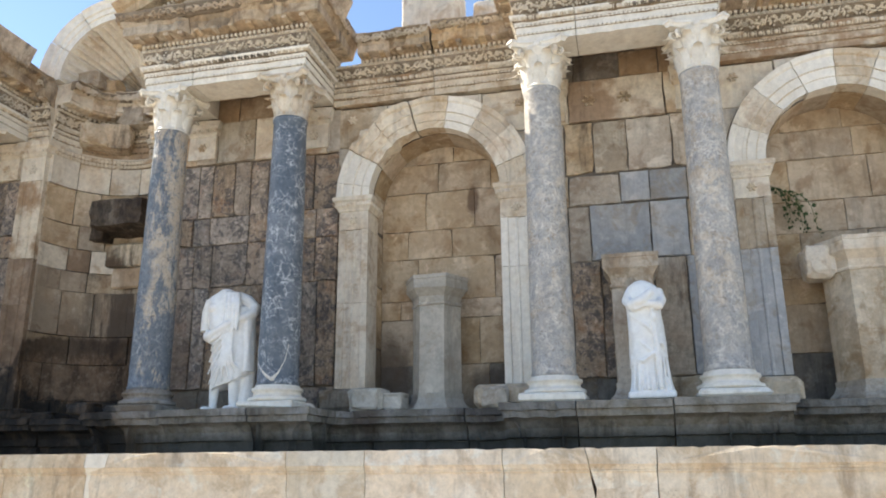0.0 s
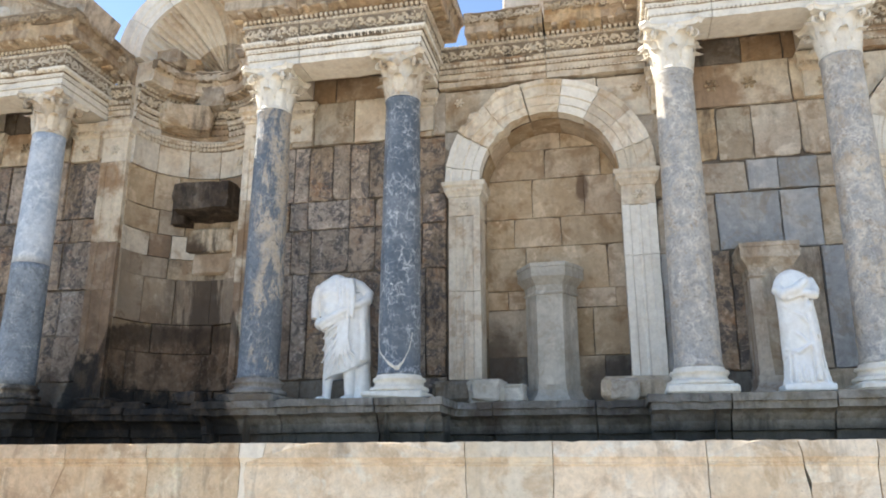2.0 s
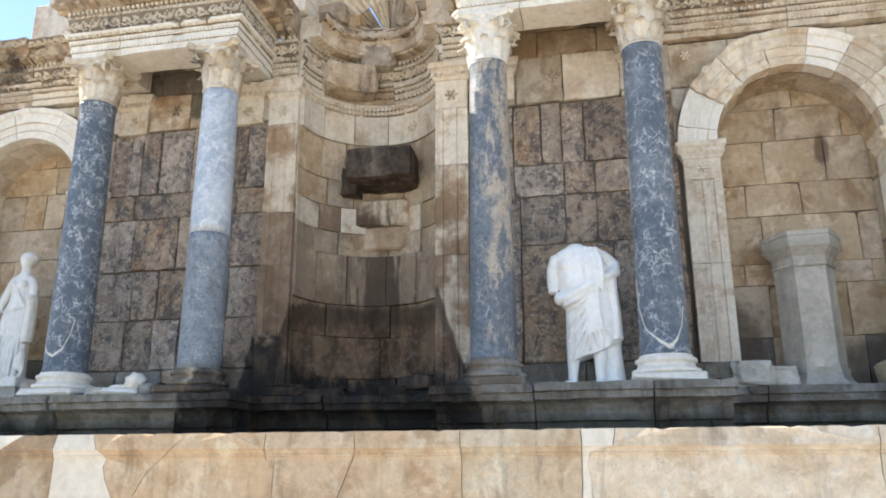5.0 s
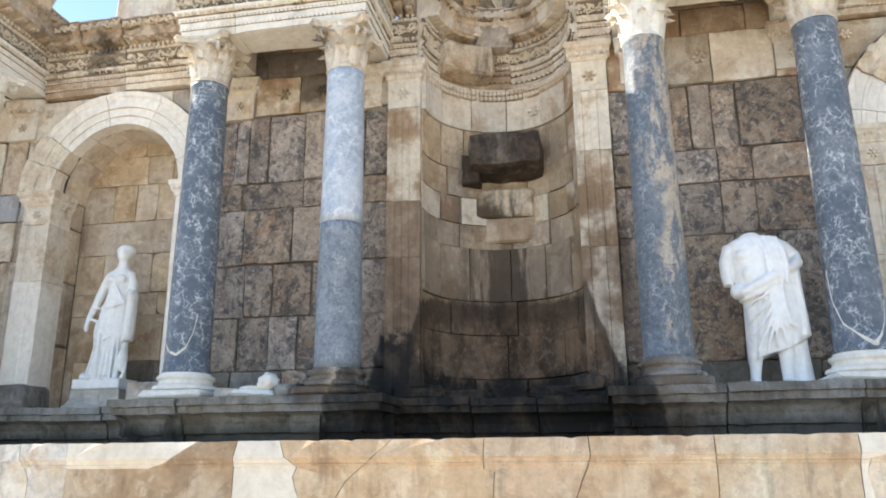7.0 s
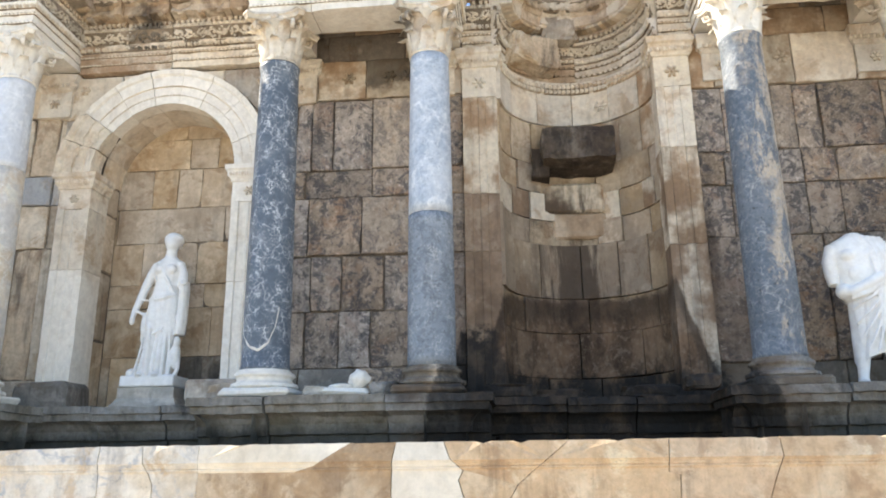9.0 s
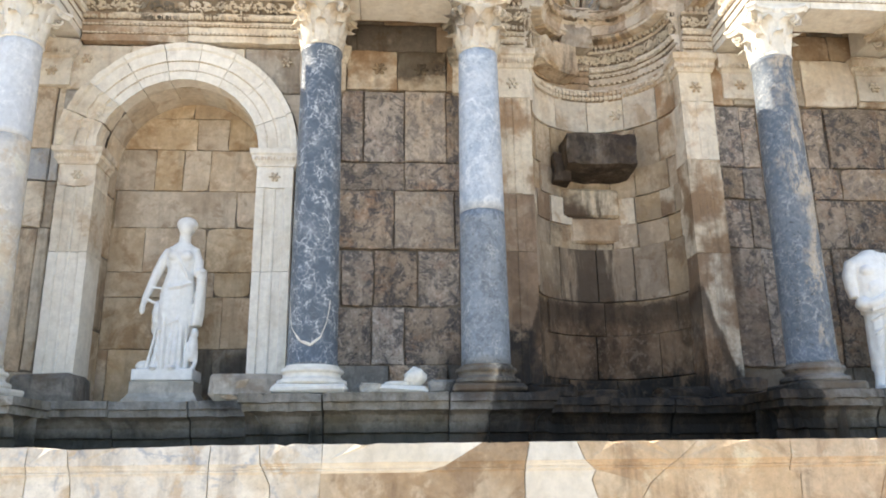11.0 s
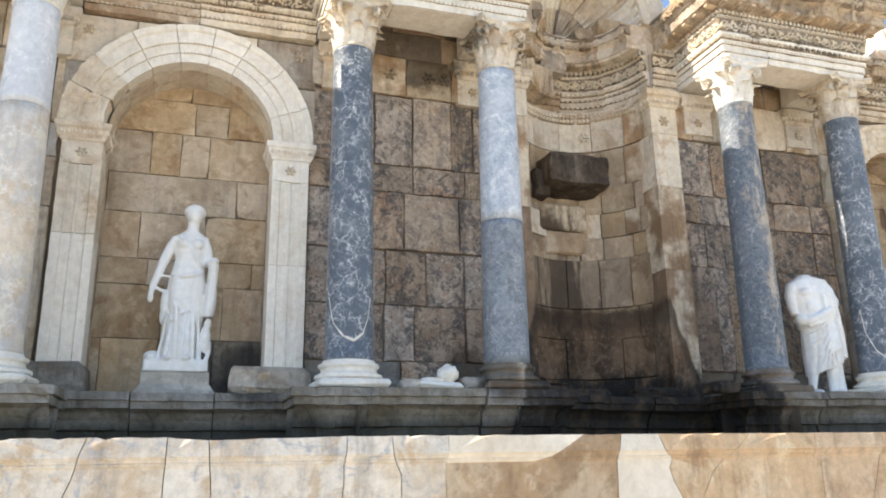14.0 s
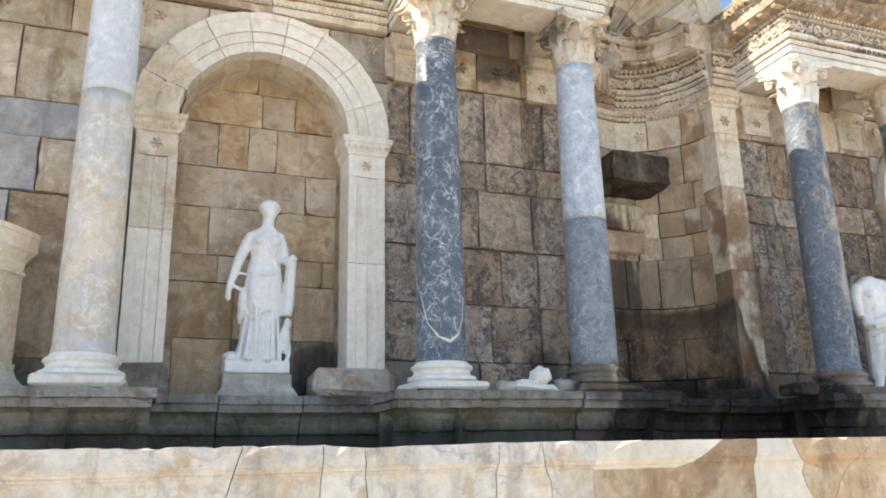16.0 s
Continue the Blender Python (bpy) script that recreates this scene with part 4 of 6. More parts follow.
        part("footing", slab(c - w - 0.06 - (0.28 if s > 0 else 0.1), c + w + 0.07, -0.22, 0.3, TOP - SPRING, -2.385, 0.02, 0.02, r), r.choice([DIM_DAMP, LIME]), ob)
    return ob


for i, x in enumerate(ARCHES):
    arch(x, 11 + i)


# spandrels beside the arches
def spandrel(x, side, seed):
    r = random.Random(seed)
    R = ARCH_R1 + 0.014
    turn = math.asin((5.47 - SPRING) / R)
    split = 0.62

    def arc(a0, a1):
        return [(math.cos(a0 + (a1 - a0) * k / 8) * R, SPRING + math.sin(a0 + (a1 - a0) * k / 8) * R) for k in range(9)]

    mid = math.acos(split / R)
    stones = [([(R + 0.005, 5.46), (R + 0.005, SPRING + 0.05)] + arc(0.05, turn - 0.01), LIME),
              ([(R + 0.005, 6.01), (R + 0.005, 5.475)] + arc(turn, mid - 0.005) + [(split + 0.004, 6.01)], PALE if seed % 3 else LIME),
              ([(split - 0.004, 6.01)] + arc(mid + 0.005, 1.5) + [(0.08, 6.01)], PALE)]
    for outline, mat in stones:
        bm = bmesh.new()
        y = WALL - 0.015 + r.uniform(-0.012, 0.012)
        near, far = [], []
        for u, z in outline:
            near.append(bm.verts.new((x + side * u, y, z)))
            far.append(bm.verts.new((x + side * u, WALL + 0.13, z)))
        bm.faces.new(near)
        bm.faces.new(list(reversed(far)))
        for i in range(len(near)):
            j = (i + 1) % len(near)
            bm.faces.new((near[i], far[i], far[j], near[j]))
        bmesh.ops.bevel(bm, geom=[e for e in bm.edges if abs(e.verts[0].co.y - y) < 1e-5 and abs(e.verts[1].co.y - y) < 1e-5], offset=0.012, segments=1, affect="EDGES")
        bmesh.ops.triangulate(bm, faces=bm.faces)
        part("spandrel_stone", bm, mat, facing)
    rosette(facing, x + side * (ARCH_R1 - 0.17), WALL - 0.03, 5.84, 0.065, PALE)


for i, x in enumerate(ARCHES):
    for s in (-1, 1):
        spandrel(x, s, 80 + i * 2 + s)


# ---- the central apse ----
def curved(r0, r1, a0, a1, z0, z1, n=5):
    """A block of a round wall, seen from inside; angles from the east, over the north."""
    verts, faces = [], []
    for s in range(n + 1):
        a = a0 + (a1 - a0) * s / n
        for r, z in ((r0, z0), (r1, z0), (r1, z1), (r0, z1)):
            verts.append((APSE_X + r * math.cos(a), WALL + r * math.sin(a), z))
    for s in range(n):
        for i in range(4):
            j = (i + 1) % 4
            faces.append((s * 4 + i, s * 4 + j, s * 4 + 4 + j, s * 4 + 4 + i))
    faces += [(0, 1, 2, 3), (n * 4 + 3, n * 4 + 2, n * 4 + 1, n * 4)]
    bm = bmesh.new()
    vs = [bm.verts.new(v) for v in verts]
    for f in faces:
        bm.faces.new([vs[i] for i in f])
    return bm


def curve_path(radius, n=24):
    return [(APSE_X - radius * math.cos(math.pi * k / n), WALL + radius * math.sin(math.pi * k / n)) for k in range(n + 1)]


apse = thing("apse", "semicircular niche of limestone blocks, blackened by water below", "niche", kind="structure")
r = random.Random(5)
APSE_ROWS = [(2.1, 2.4, (40, 80, 120, 150)), (2.4, 2.9, (18, 46, 94, 161)), (2.9, 3.3, (30, 86, 140)), (3.3, 3.94, (34, 61, 90, 123, 152)), (3.94, 4.235, (30, 56, 76, 131, 155)), (4.235, 4.567, (20, 35, 57, 108, 130, 150)), (4.567, 4.92, (25, 55, 75, 119, 143)), (4.92, 5.45, (32, 53, 90, 127, 150))]
for z0, z1, cuts in APSE_ROWS:
    cuts = [0] + [radians(c) for c in cuts] + [math.pi]
    for a, b in zip(cuts, cuts[1:]):
        part("apse_stone", curved(APSE_R + r.uniform(-0.015, 0.015), 1.06, a + 0.007, b - 0.007, z0 + r.uniform(0.002, 0.007), z1 - r.uniform(0.002, 0.007)), PALE if 4.2 < z0 < 4.3 and 0.9 < a < 2.0 else OCHRE if 3.9 < z0 < 4.0 and 1.2 < a < 1.5 else STAINED if z0 > 4 and r.random() < 0.35 else NICHE, apse)
n = 6
cuts = [math.pi * k / n for k in range(n + 1)]
for a, b in zip(cuts, cuts[1:]):
    part("apse_frieze_stone", curved(APSE_R - 0.02 + r.uniform(-0.01, 0.01), 1.06, a + 0.006, b - 0.006, 5.455, 6.03), r.choice([PALE, WHITE, PALE, STAINED]), apse)
band = curve_path(APSE_R + 0.03, 48)
# Strips coloured brown and dark for the shade behind the egg carving.
for i, j, mat in ((1, 17, BROWNED), (18, 28, CARVE_SHADE), (29, 47, BROWNED)):
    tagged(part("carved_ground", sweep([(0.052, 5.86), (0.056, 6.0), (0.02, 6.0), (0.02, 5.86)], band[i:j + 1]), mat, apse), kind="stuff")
for z in (5.90, 5.965):
    tagged(part("egg_moulding", repeat(UNITS["egg"], along(band, 0.066, 0.085), z, (1.2, 1.1, 0.95)), PALE, apse), kind="stuff")


ARCHI = [(0, 0), (0, 0.085), (0.014, 0.09), (0.014, 0.18), (0.03, 0.185), (0.032, 0.235), (0.05, 0.25), (0.075, 0.28), (0.08, 0.305)]
FRIEZE = [(0.01, 0.31), (0.012, 0.33), (0.02, 0.40), (0.045, 0.47), (0.06, 0.51), (0.062, 0.54)]
CORNICE = [(0.03, 0.545), (0.035, 0.60), (0.075, 0.605), (0.08, 0.635), (0.22, 0.66), (0.24, 0.67), (0.245, 0.79), (0.26, 0.80), (0.29, 0.86), (0.325, 0.93), (0.33, 0.97)]


def solid(profile, depth, z):
    lo, hi = profile[0][1], profile[-1][1]
    return [(o, q + z) for o, q in profile] + [(-depth, hi + z), (-depth, lo + z)]


def entablature(ob, path, z, depth, mats, top=True, origin=(0, 0, 0), ruin=None):
    inv = Matrix.Translation([-v for v in origin])

    def put(name, pair, mat):
        if isinstance(pair, bmesh.types.BMesh):
            pair.transform(inv)
        else:
            pair = moved(pair, inv)
        made = part(name, pair, mat, ob)
        if name in ("bead_moulding", "egg_moulding", "scroll_relief", "dentil_band", "leaf_moulding", "carved_ground"):
            tagged(made, kind="stuff")
        return made

    def shade_strip(z0, z1, o0, o1):
        """A dark strip behind a row of carving, coloured as the shade in its hollows."""
        put("carved_ground", sweep([(o0, z + z0), (o1, z + z1), (o1 - 0.03, z + z1), (o0 - 0.03, z + z0)], finer(path, 0.3)), CARVE_SHADE)

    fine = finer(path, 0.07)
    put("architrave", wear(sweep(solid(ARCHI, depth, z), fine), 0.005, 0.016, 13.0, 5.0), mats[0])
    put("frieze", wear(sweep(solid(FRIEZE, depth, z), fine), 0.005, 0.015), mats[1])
    shade_strip(0.078, 0.099, 0.006, 0.016)
    shade_strip(0.172, 0.196, 0.02, 0.034)
    shade_strip(0.232, 0.296, 0.036, 0.076)
    shade_strip(0.335, 0.50, 0.024, 0.062)
    put("bead_moulding", repeat(UNITS["bead"], along(path, 0.014, 0.048), z + 0.088, (1.45, 1.2, 1.15)), mats[0])
    put("bead_moulding", repeat(UNITS["bead"], along(path, 0.030, 0.048), z + 0.184, (1.45, 1.2, 1.2)), mats[0])
    put("egg_moulding", repeat(UNITS["egg"], along(path, 0.060, 0.085), z + 0.264, (1.15, 1, 0.95)), TONED)
    put("scroll_relief", repeat(UNITS["scroll"], along(path, 0.047, 0.135), z + 0.42, (1.1, 1.1, 1.05)), TONED)
    put("egg_moulding", repeat(UNITS["egg"], along(path, 0.068, 0.08), z + 0.522, (1.1, 0.8, 0.6)), PALE)
    if top:
        pieces = [(path, 0.0)]
        if ruin:
            (x0, y0), (x1, y1) = path
            cut = random.Random(int(x0 * 50))
            n = max(2, round((x1 - x0) / 0.62))
            ends = [x0 + ruin[0]] + [x0 + (x1 - x0) * (k + cut.uniform(-0.2, 0.2)) / n for k in range(1, n)] + [x1 - ruin[1]]
            pieces = [([(u + 0.006, y0 + cut.uniform(-0.02, 0.03)), (v - 0.006, y0 + cut.uniform(-0.02, 0.03))], cut.uniform(-0.015, 0.03)) for u, v in zip(ends, ends[1:])]
        for way, sink in pieces:
            if ruin:
                tall = 0.84
                crown = [(o * 0.8, 0.545 + (q - 0.545) * tall - sink * (q > 0.7)) for o, q in CORNICE]
                bm = wear(wear(sweep(solid(crown, depth, z), finer(way, 0.05)), 0.012, 0.05, 9.0, 7.0), 0.006, 0.0, 30.0)
            else:
                tall, crown = 1.0, CORNICE
                bm = wear(wear(sweep(solid(crown, depth, z), finer(way, 0.06)), 0.010, 0.045, 14.0, 6.0), 0.005, 0.05, 25.0, 2.6)
            put("cornice", bm, mats[2])
            k = 0.8 if ruin else 1.0
            # Dark strip colours in the shade between the dentils.
            put("carved_ground", sweep([(0.034 * k, z + 0.55), (0.038 * k, z + 0.60), (0.0, z + 0.60), (0.0, z + 0.55)], finer(way, 0.3)), CARVE_SHADE)
            put("dentil_band", repeat(UNITS["dentil"], along(way, 0.068 * k, 0.062), z + 0.577, (1.1, 1.0, 1.15)), PALE)
            for place in along(way, 0.15 * k, 0.22):
                put("modillion", repeat(UNITS["modillion"], [place], z + 0.545 + 0.093 * tall), mats[2])
            lift = 0.545 + 0.335 * tall - sink
            # Dark strip colours in the shade behind the crown's leaf carving.
            put("carved_ground", sweep([(0.266 * k, z + lift - 0.06 * tall), (0.336 * k, z + lift + 0.07 * tall), (0.2 * k, z + lift + 0.07 * tall), (0.2 * k, z + lift - 0.06 * tall)], finer(way, 0.2)), CARVE_SHADE)
            put("leaf_moulding", repeat(UNITS["scroll"], along(way, 0.315 * k, 0.12), z + lift, (1, 1.2, 0.7)), TONED if ruin else mats[2])


wall_entablature = thing("wall_entablature", "carved limestone entablature along the top of the wall, weathered", "entablature", kind="structure")
bounds = [(WEST, AEDICULES[0] - 1.09)] + [(a + 1.09, b - 1.09) for a, b in zip(AEDICULES, AEDICULES[1:])] + [(AEDICULES[-1] + 1.09, EAST)]
for a, b in bounds:
    if a < APSE_X < b:
        for u, v in ((a, APSE_X - 0.93), (APSE_X + 0.93, b)):
            entablature(wall_entablature, [(u, WALL - 0.06), (v, WALL - 0.06)], ENT - 0.04, 0.25, (PALE, TONED, OCHRE), ruin=(0.1, 0.02))
        continue
    seam = a + (b - a) * rng.uniform(0.4, 0.6)
    for k, (u, v) in enumerate(((a, seam - 0.004), (seam + 0.004, b))):
        entablature(wall_entablature, [(u, WALL - 0.08), (v, WALL - 0.08)], ENT - 0.04 + 0.008 * k, 0.3, ((STAINED, PALE)[k], TONED, OCHRE), ruin=((0.36 if -4 < a < -3 else 0.02, 0) if k == 0 else (0, 0.02)))
ring = curve_path(APSE_R + 0.03, 40)
for k, (i, j, mats) in enumerate(((0, 7, (PALE, TONED, PALE)), (7, 13, (BROWNED, TONED, OCHRE)), (13, 21, (BROWNED, TONED, PALE)), (21, 30, (PALE, TONED, OCHRE)), (30, 40, (PALE, TONED, PALE)))):
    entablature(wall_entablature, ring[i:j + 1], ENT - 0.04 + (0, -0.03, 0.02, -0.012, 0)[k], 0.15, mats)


def conch():
    ob = thing("shell_conch", "half dome carved as a scallop shell over the niche, partly broken", "half dome", kind="structure")
    z0, R = 7.02, 0.9
    rr = random.Random(3)

    def shell_piece(a0, a1, e0, e1, shift, mat):
        """A wedge of the shell; its ribs run out from the hub at the back of the springing."""
        na, ne = max(6, round((a1 - a0) * 130)), max(3, round((e1 - e0) * 9))
        inner, outer = [], []
        for i in range(na + 1):
            a = a0 + (a1 - a0) * i / na
            for j in range(ne + 1):
                e = e0 + (e1 - e0) * j / ne
                way = Vector((math.cos(a) * math.cos(e), math.sin(e), math.sin(a) * math.cos(e)))
                rib = 0.04 * abs(math.sin(a * 21.5)) * max(0.0, math.cos(e)) ** 0.6
                inner.append(Vector((APSE_X, WALL, z0)) + way * (R - 0.05 + rib + shift))
                outer.append(Vector((APSE_X, WALL, z0)) + way * (R + 0.16 + shift))
        k, n = ne + 1, len(inner)
        faces = []
        for i in range(na):
            for j in range(ne):
                q = (i * k + j, i * k + j + 1, (i + 1) * k + j + 1, (i + 1) * k + j)
                faces += [q, tuple(v + n for v in reversed(q))]
        rim = [j for j in range(k)] + [i * k + ne for i in range(1, na + 1)] + [na * k + j for j in reversed(range(ne))] + [i * k for i in reversed(range(1, na))]
        faces += [(b, a, a + n, b + n) for a, b in zip(rim, rim[1:] + rim[:1])]
        part("shell_stone", (inner + outer, faces), mat, ob)

    cuts = [0.0, 0.5, 1.05, 1.5, 2.1, 2.6, math.pi]
    for k, (a, b) in enumerate(zip(cuts, cuts[1:])):
        shell_piece(a + 0.008, b - 0.008, 0.0, 0.945, rr.uniform(-0.004, 0.008), rr.choice([PALE, PALE, WHITE]))
        shell_piece(a + (0.07 if k == 3 else 0.02), b - (0.04 if k == 3 else 0.02), 0.93 if k == 3 else 0.91, 1.5, rr.uniform(-0.03, 0.03), rr.choice([PALE, LIME]))
    fascia = ((0.9, 0.0), (0.98, 0.0), (0.985, 0.02), (1.06, 0.02), (1.07, 0.04), (1.15, 0.045), (1.2, 0.07))
    cuts = [math.pi * k / 6 for k in range(7)]
    for a, b in zip(cuts, cuts[1:]):
        part("arch_stone", arch_ring(APSE_X, z0, 0.88, 1.22, WALL - 0.06 + rr.uniform(-0.01, 0.01), WALL + 0.15, a + 0.006, b - 0.006, 6, fascia), rr.choice([PALE, WHITE]), ob)


conch()


def apse_pilaster(x, seed):
    ob = thing("apse_pilaster", "fluted stone pilaster beside the central niche, stained black below", "pilaster", "apse pilasters", at=(x, WALL, TOP))
    w, r = 0.19, random.Random(seed)
    for z0, z1, mat in ((0, 1.55, STAINED if seed else BROWNWET), (1.555, 2.63 if seed else 2.2, STAINED if seed else BROWNWET), (2.635 if seed else 2.205, 3.34, PALE if seed else STAINED)):
        part("pilaster_block", panel([-w, -0.105, -0.095, -0.02, -0.01, 0.06, 0.07, w], [0.09, 0.09, 0.074, 0.074, 0.086, 0.086, 0.07, 0.07], 0.25, z0, z1), mat, ob)
    prof = [(0, 3.345), (0, 3.70), (0.02, 3.71), (0.05, 3.84), (0.07, 3.86), (0.07, 3.93), (-0.05, 3.93), (-0.05, 3.345)]
    part("capital", sweep(prof, [(-w, 0.2), (-w, -0.08), (w, -0.08), (w, 0.2)]), PALE, ob)
    part("capital_core", slab(-w + 0.04, w - 0.04, -0.04, 0.2, 3.345, 3.925), PALE, ob)
    part("egg_moulding", repeat(UNITS["egg"], along([(-w, 0.1), (-w, -0.08), (w, -0.08), (w, 0.1)], 0.04, 0.07), 3.78), PALE, ob)
    return ob


apse_pilaster(-8.125, 0)
apse_pilaster(-6.01, 1)
bm = bmesh.new()
bmesh.ops.create_cube(bm, size=1)
bmesh.ops.subdivide_edges(bm, edges=bm.edges[:], cuts=9, use_grid_fill=True)
for v in bm.verts:
    n = v.co.normalized() * 0.62
    v.co = v.co.lerp(n, 0.13)
bm.transform(Matrix.Translation((-7.03, 9.44, 5.03)) @ Matrix.Diagonal((0.84, 0.56, 0.38, 1)))
for v in bm.verts:
    # the underside slopes down to the wall like a corbel
    if v.co.z < 5.04:
        v.co.z -= 0.12 * max(0.0, v.co.y - 9.16) * min(1.0, (5.04 - v.co.z) / 0.12)
spout = part("water_outlet_block", wear(wear(bm, 0.022, 0.03, 5.5), 0.006, 0.02, 22.0, 9.0), DARKBOX, None)
# Added dark stone in place of the shaded recess west of the block.
part("side_stone", ragged_block(0.22, 0.3, 0.36, 0.01, 0.012, random.Random(4)), DARKBOX, spout, "", Matrix.Translation((-7.46, 9.52, 4.88)))
tagged(spout, "blackened projecting stone block of the old water outlet in the niche", "stone block")


for x0, x1, y, z0, z1, mat, words in ((-7.46, -6.74, 9.60, 4.33, 4.68, STAINED, "brown-stained lintel stone under the water outlet block"), (-7.34, -6.70, 9.64, 4.02, 4.325, BROWNED, "browned stone set under the niche lintel")):
    sill = part("niche_lintel", chamfered(x1 - x0, 9.72 - y, z1 - z0, 0.01, 0.006, random.Random(6)), mat, None, "", Matrix.Translation(((x0 + x1) / 2, (y + 9.72) / 2, (z0 + z1) / 2)))
    tagged(sill, words, "stone block")


# ---- aedicules ----
def aedicule_top(x):
    ob = thing("aedicule_entablature", "carved white and ochre limestone entablature and pediment on two columns", "entablature", "aedicule entablatures", at=(x, AXIS, ENT))
    h, f = 1.07, 7.82
    seam = x - 0.42
    entablature(ob, [(x - h, WALL - 0.04), (x - h, f), (seam - 0.004, f)], ENT, 0.46, (WHITE, TONED, OCHRE), origin=(x, AXIS, ENT))
    entablature(ob, [(seam + 0.004, f), (x + h, f), (x + h, WALL - 0.04)], ENT, 0.46, (WHITE, TONED, OCHRE), origin=(x, AXIS, ENT))
    part("ceiling_slab", slab(-h + 0.1, h - 0.1, f - AXIS + 0.1, 0.8, 0.34, 0.9), OCHRE, ob)
    slope = radians(24)
    top = 0.97
    half = h + 0.31
    y0 = f - AXIS
    tri = [(-half + 0.1, top), (half - 0.1, top), (0, top + (half - 0.1) * math.tan(slope))]
    bm = bmesh.new()
    near = [bm.verts.new((u, y0 - 0.02, z)) for u, z in tri]
    far = [bm.verts.new((u, y0 + 0.5, z)) for u, z in tri]
    bm.faces.new(near)
    bm.faces.new(list(reversed(far)))
    for i in range(3):
        j = (i + 1) % 3
        bm.faces.new((near[i], far[i], far[j], near[j]))
    part("tympanum", bm, LIME, ob)
    rake = [(0.0, 0.0), (0.05, 0.03), (0.06, 0.06), (0.2, 0.09), (0.215, 0.19), (0.25, 0.22), (0.30, 0.30), (-0.45, 0.30), (-0.45, 0.0)]
    for s in (-1, 1):
        bm = sweep(rake, finer([(0, 0), (half / math.cos(slope), 0)] if s > 0 else [(-half / math.cos(slope), 0), (0, 0)], 0.12))
        bm.transform(Matrix.Translation((0, y0, top + half * math.tan(slope) - 0.1)) @ Matrix.Rotation(s * slope, 4, "Y"))
        part("raking_cornice", wear(bm, 0.01), OCHRE, ob)
        line = [(0.02, 0), (half / math.cos(slope) - 0.25, 0)] if s > 0 else [(-half / math.cos(slope) + 0.25, 0), (-0.02, 0)]
        tilt = Matrix.Translation((0, y0, top + half * math.tan(slope) - 0.1)) @ Matrix.Rotation(s * slope, 4, "Y")
        tagged(part("dentil_band", moved(repeat(UNITS["dentil"], along(line, 0.07, 0.058), 0.05), tilt), PALE, ob), kind="stuff")
        tagged(part("leaf_moulding", moved(repeat(UNITS["scroll"], along(line, 0.27, 0.12), 0.245, (0.8, 1, 0.5)), tilt), TONED, ob), kind="stuff")
    boss = lathe([(0.001, 0.06), (0.06, 0.055), (0.1, 0.03), (0.13, 0.0)], 14)
    part("boss", moved(boss, Matrix.Translation((0, y0 - 0.02, top + 0.25)) @ Matrix.Rotation(math.pi / 2, 4, "X")), PALE, ob)
    return ob


for x in AEDICULES:
    aedicule_top(x)


# ---- columns ----
def leaf(height, width, curl, lobes=4):
    """An acanthus leaf standing on the origin, its back to +y, its tip rolling forward to -y."""
    rows, cols = 9, 6
    verts, faces = [], []
    for i in range(rows + 1):
        t = i / rows
        w = width * (0.75 + 0.35 * math.sin(t * math.pi)) * (1 - 0.55 * max(0, t - 0.75) / 0.25)
        w *= 1 - 0.16 * (0.5 + 0.5 * math.cos(t * lobes * 2 * math.pi))
        if t < 0.72:
            z, y = height * t / 0.82, -curl * 0.35 * t
        else:
            a = (t - 0.72) / 0.28 * math.pi * 0.85
            z, y = height * 0.72 / 0.82 + height * 0.13 * math.sin(a), -curl * 0.25 - curl * 0.42 * (1 - math.cos(a))
        for j in range(cols + 1):
            s = j / cols * 2 - 1
            ridge = 0.012 * math.cos(s * math.pi * 2.5) + 0.016 * (1 - abs(s))
            verts.append((s * w / 2, y - ridge + 0.028 * s * s, z))
    k = cols + 1
    for i in range(rows):
        for j in range(cols):
            faces.append((i * k + j, i * k + j + 1, (i + 1) * k + j + 1, (i + 1) * k + j))
    n = len(verts)
    back = [(x, y + 0.022, z) for x, y, z in verts]
    faces += [tuple(i + n for i in reversed(f)) for f in faces]
    edge = [j for j in range(k)] + [i * k + cols for i in range(1, rows + 1)] + [rows * k + j for j in reversed(range(cols))] + [i * k for i in reversed(range(1, rows))]
    for a, b in zip(edge, edge[1:] + edge[:1]):
        faces.append((b, a, a + n, b + n))
    return verts + back, faces


def volute():
    bits = []
    for k in range(15):
        t = k / 14
        a = -0.4 + t * 7.2
        rad = 0.062 * (1 - 0.8 * t)
        bits.append(moved(slab(-0.016, 0.016, -0.02, 0.02, -0.012, 0.012, 0.004), Matrix.Translation((rad * math.sin(a), 0, rad * math.cos(a))) @ Matrix.Rotation(a, 4, "Y")))
    bits.append(moved(slab(-0.1, 0.02, -0.018, 0.018, -0.014, 0.014, 0.005), Matrix.Translation((-0.05, 0, 0.02)) @ Matrix.Rotation(0.9, 4, "Y")))
    return join(*bits)


LEAF_LOW = mesh_of("leaf", *leaf(0.22, 0.155, 0.13), PALE, True)
LEAF_HIGH = mesh_of("leaf", *leaf(0.27, 0.16, 0.17), PALE, True)
VOLUTE = mesh_of("volute", *volute(), PALE)
LEAF_LOW_W, LEAF_HIGH_W, VOLUTE_W = [me.copy() for me in (LEAF_LOW, LEAF_HIGH, VOLUTE)]
for me in (LEAF_LOW_W, LEAF_HIGH_W, VOLUTE_W):
    me.materials[0] = WHITE


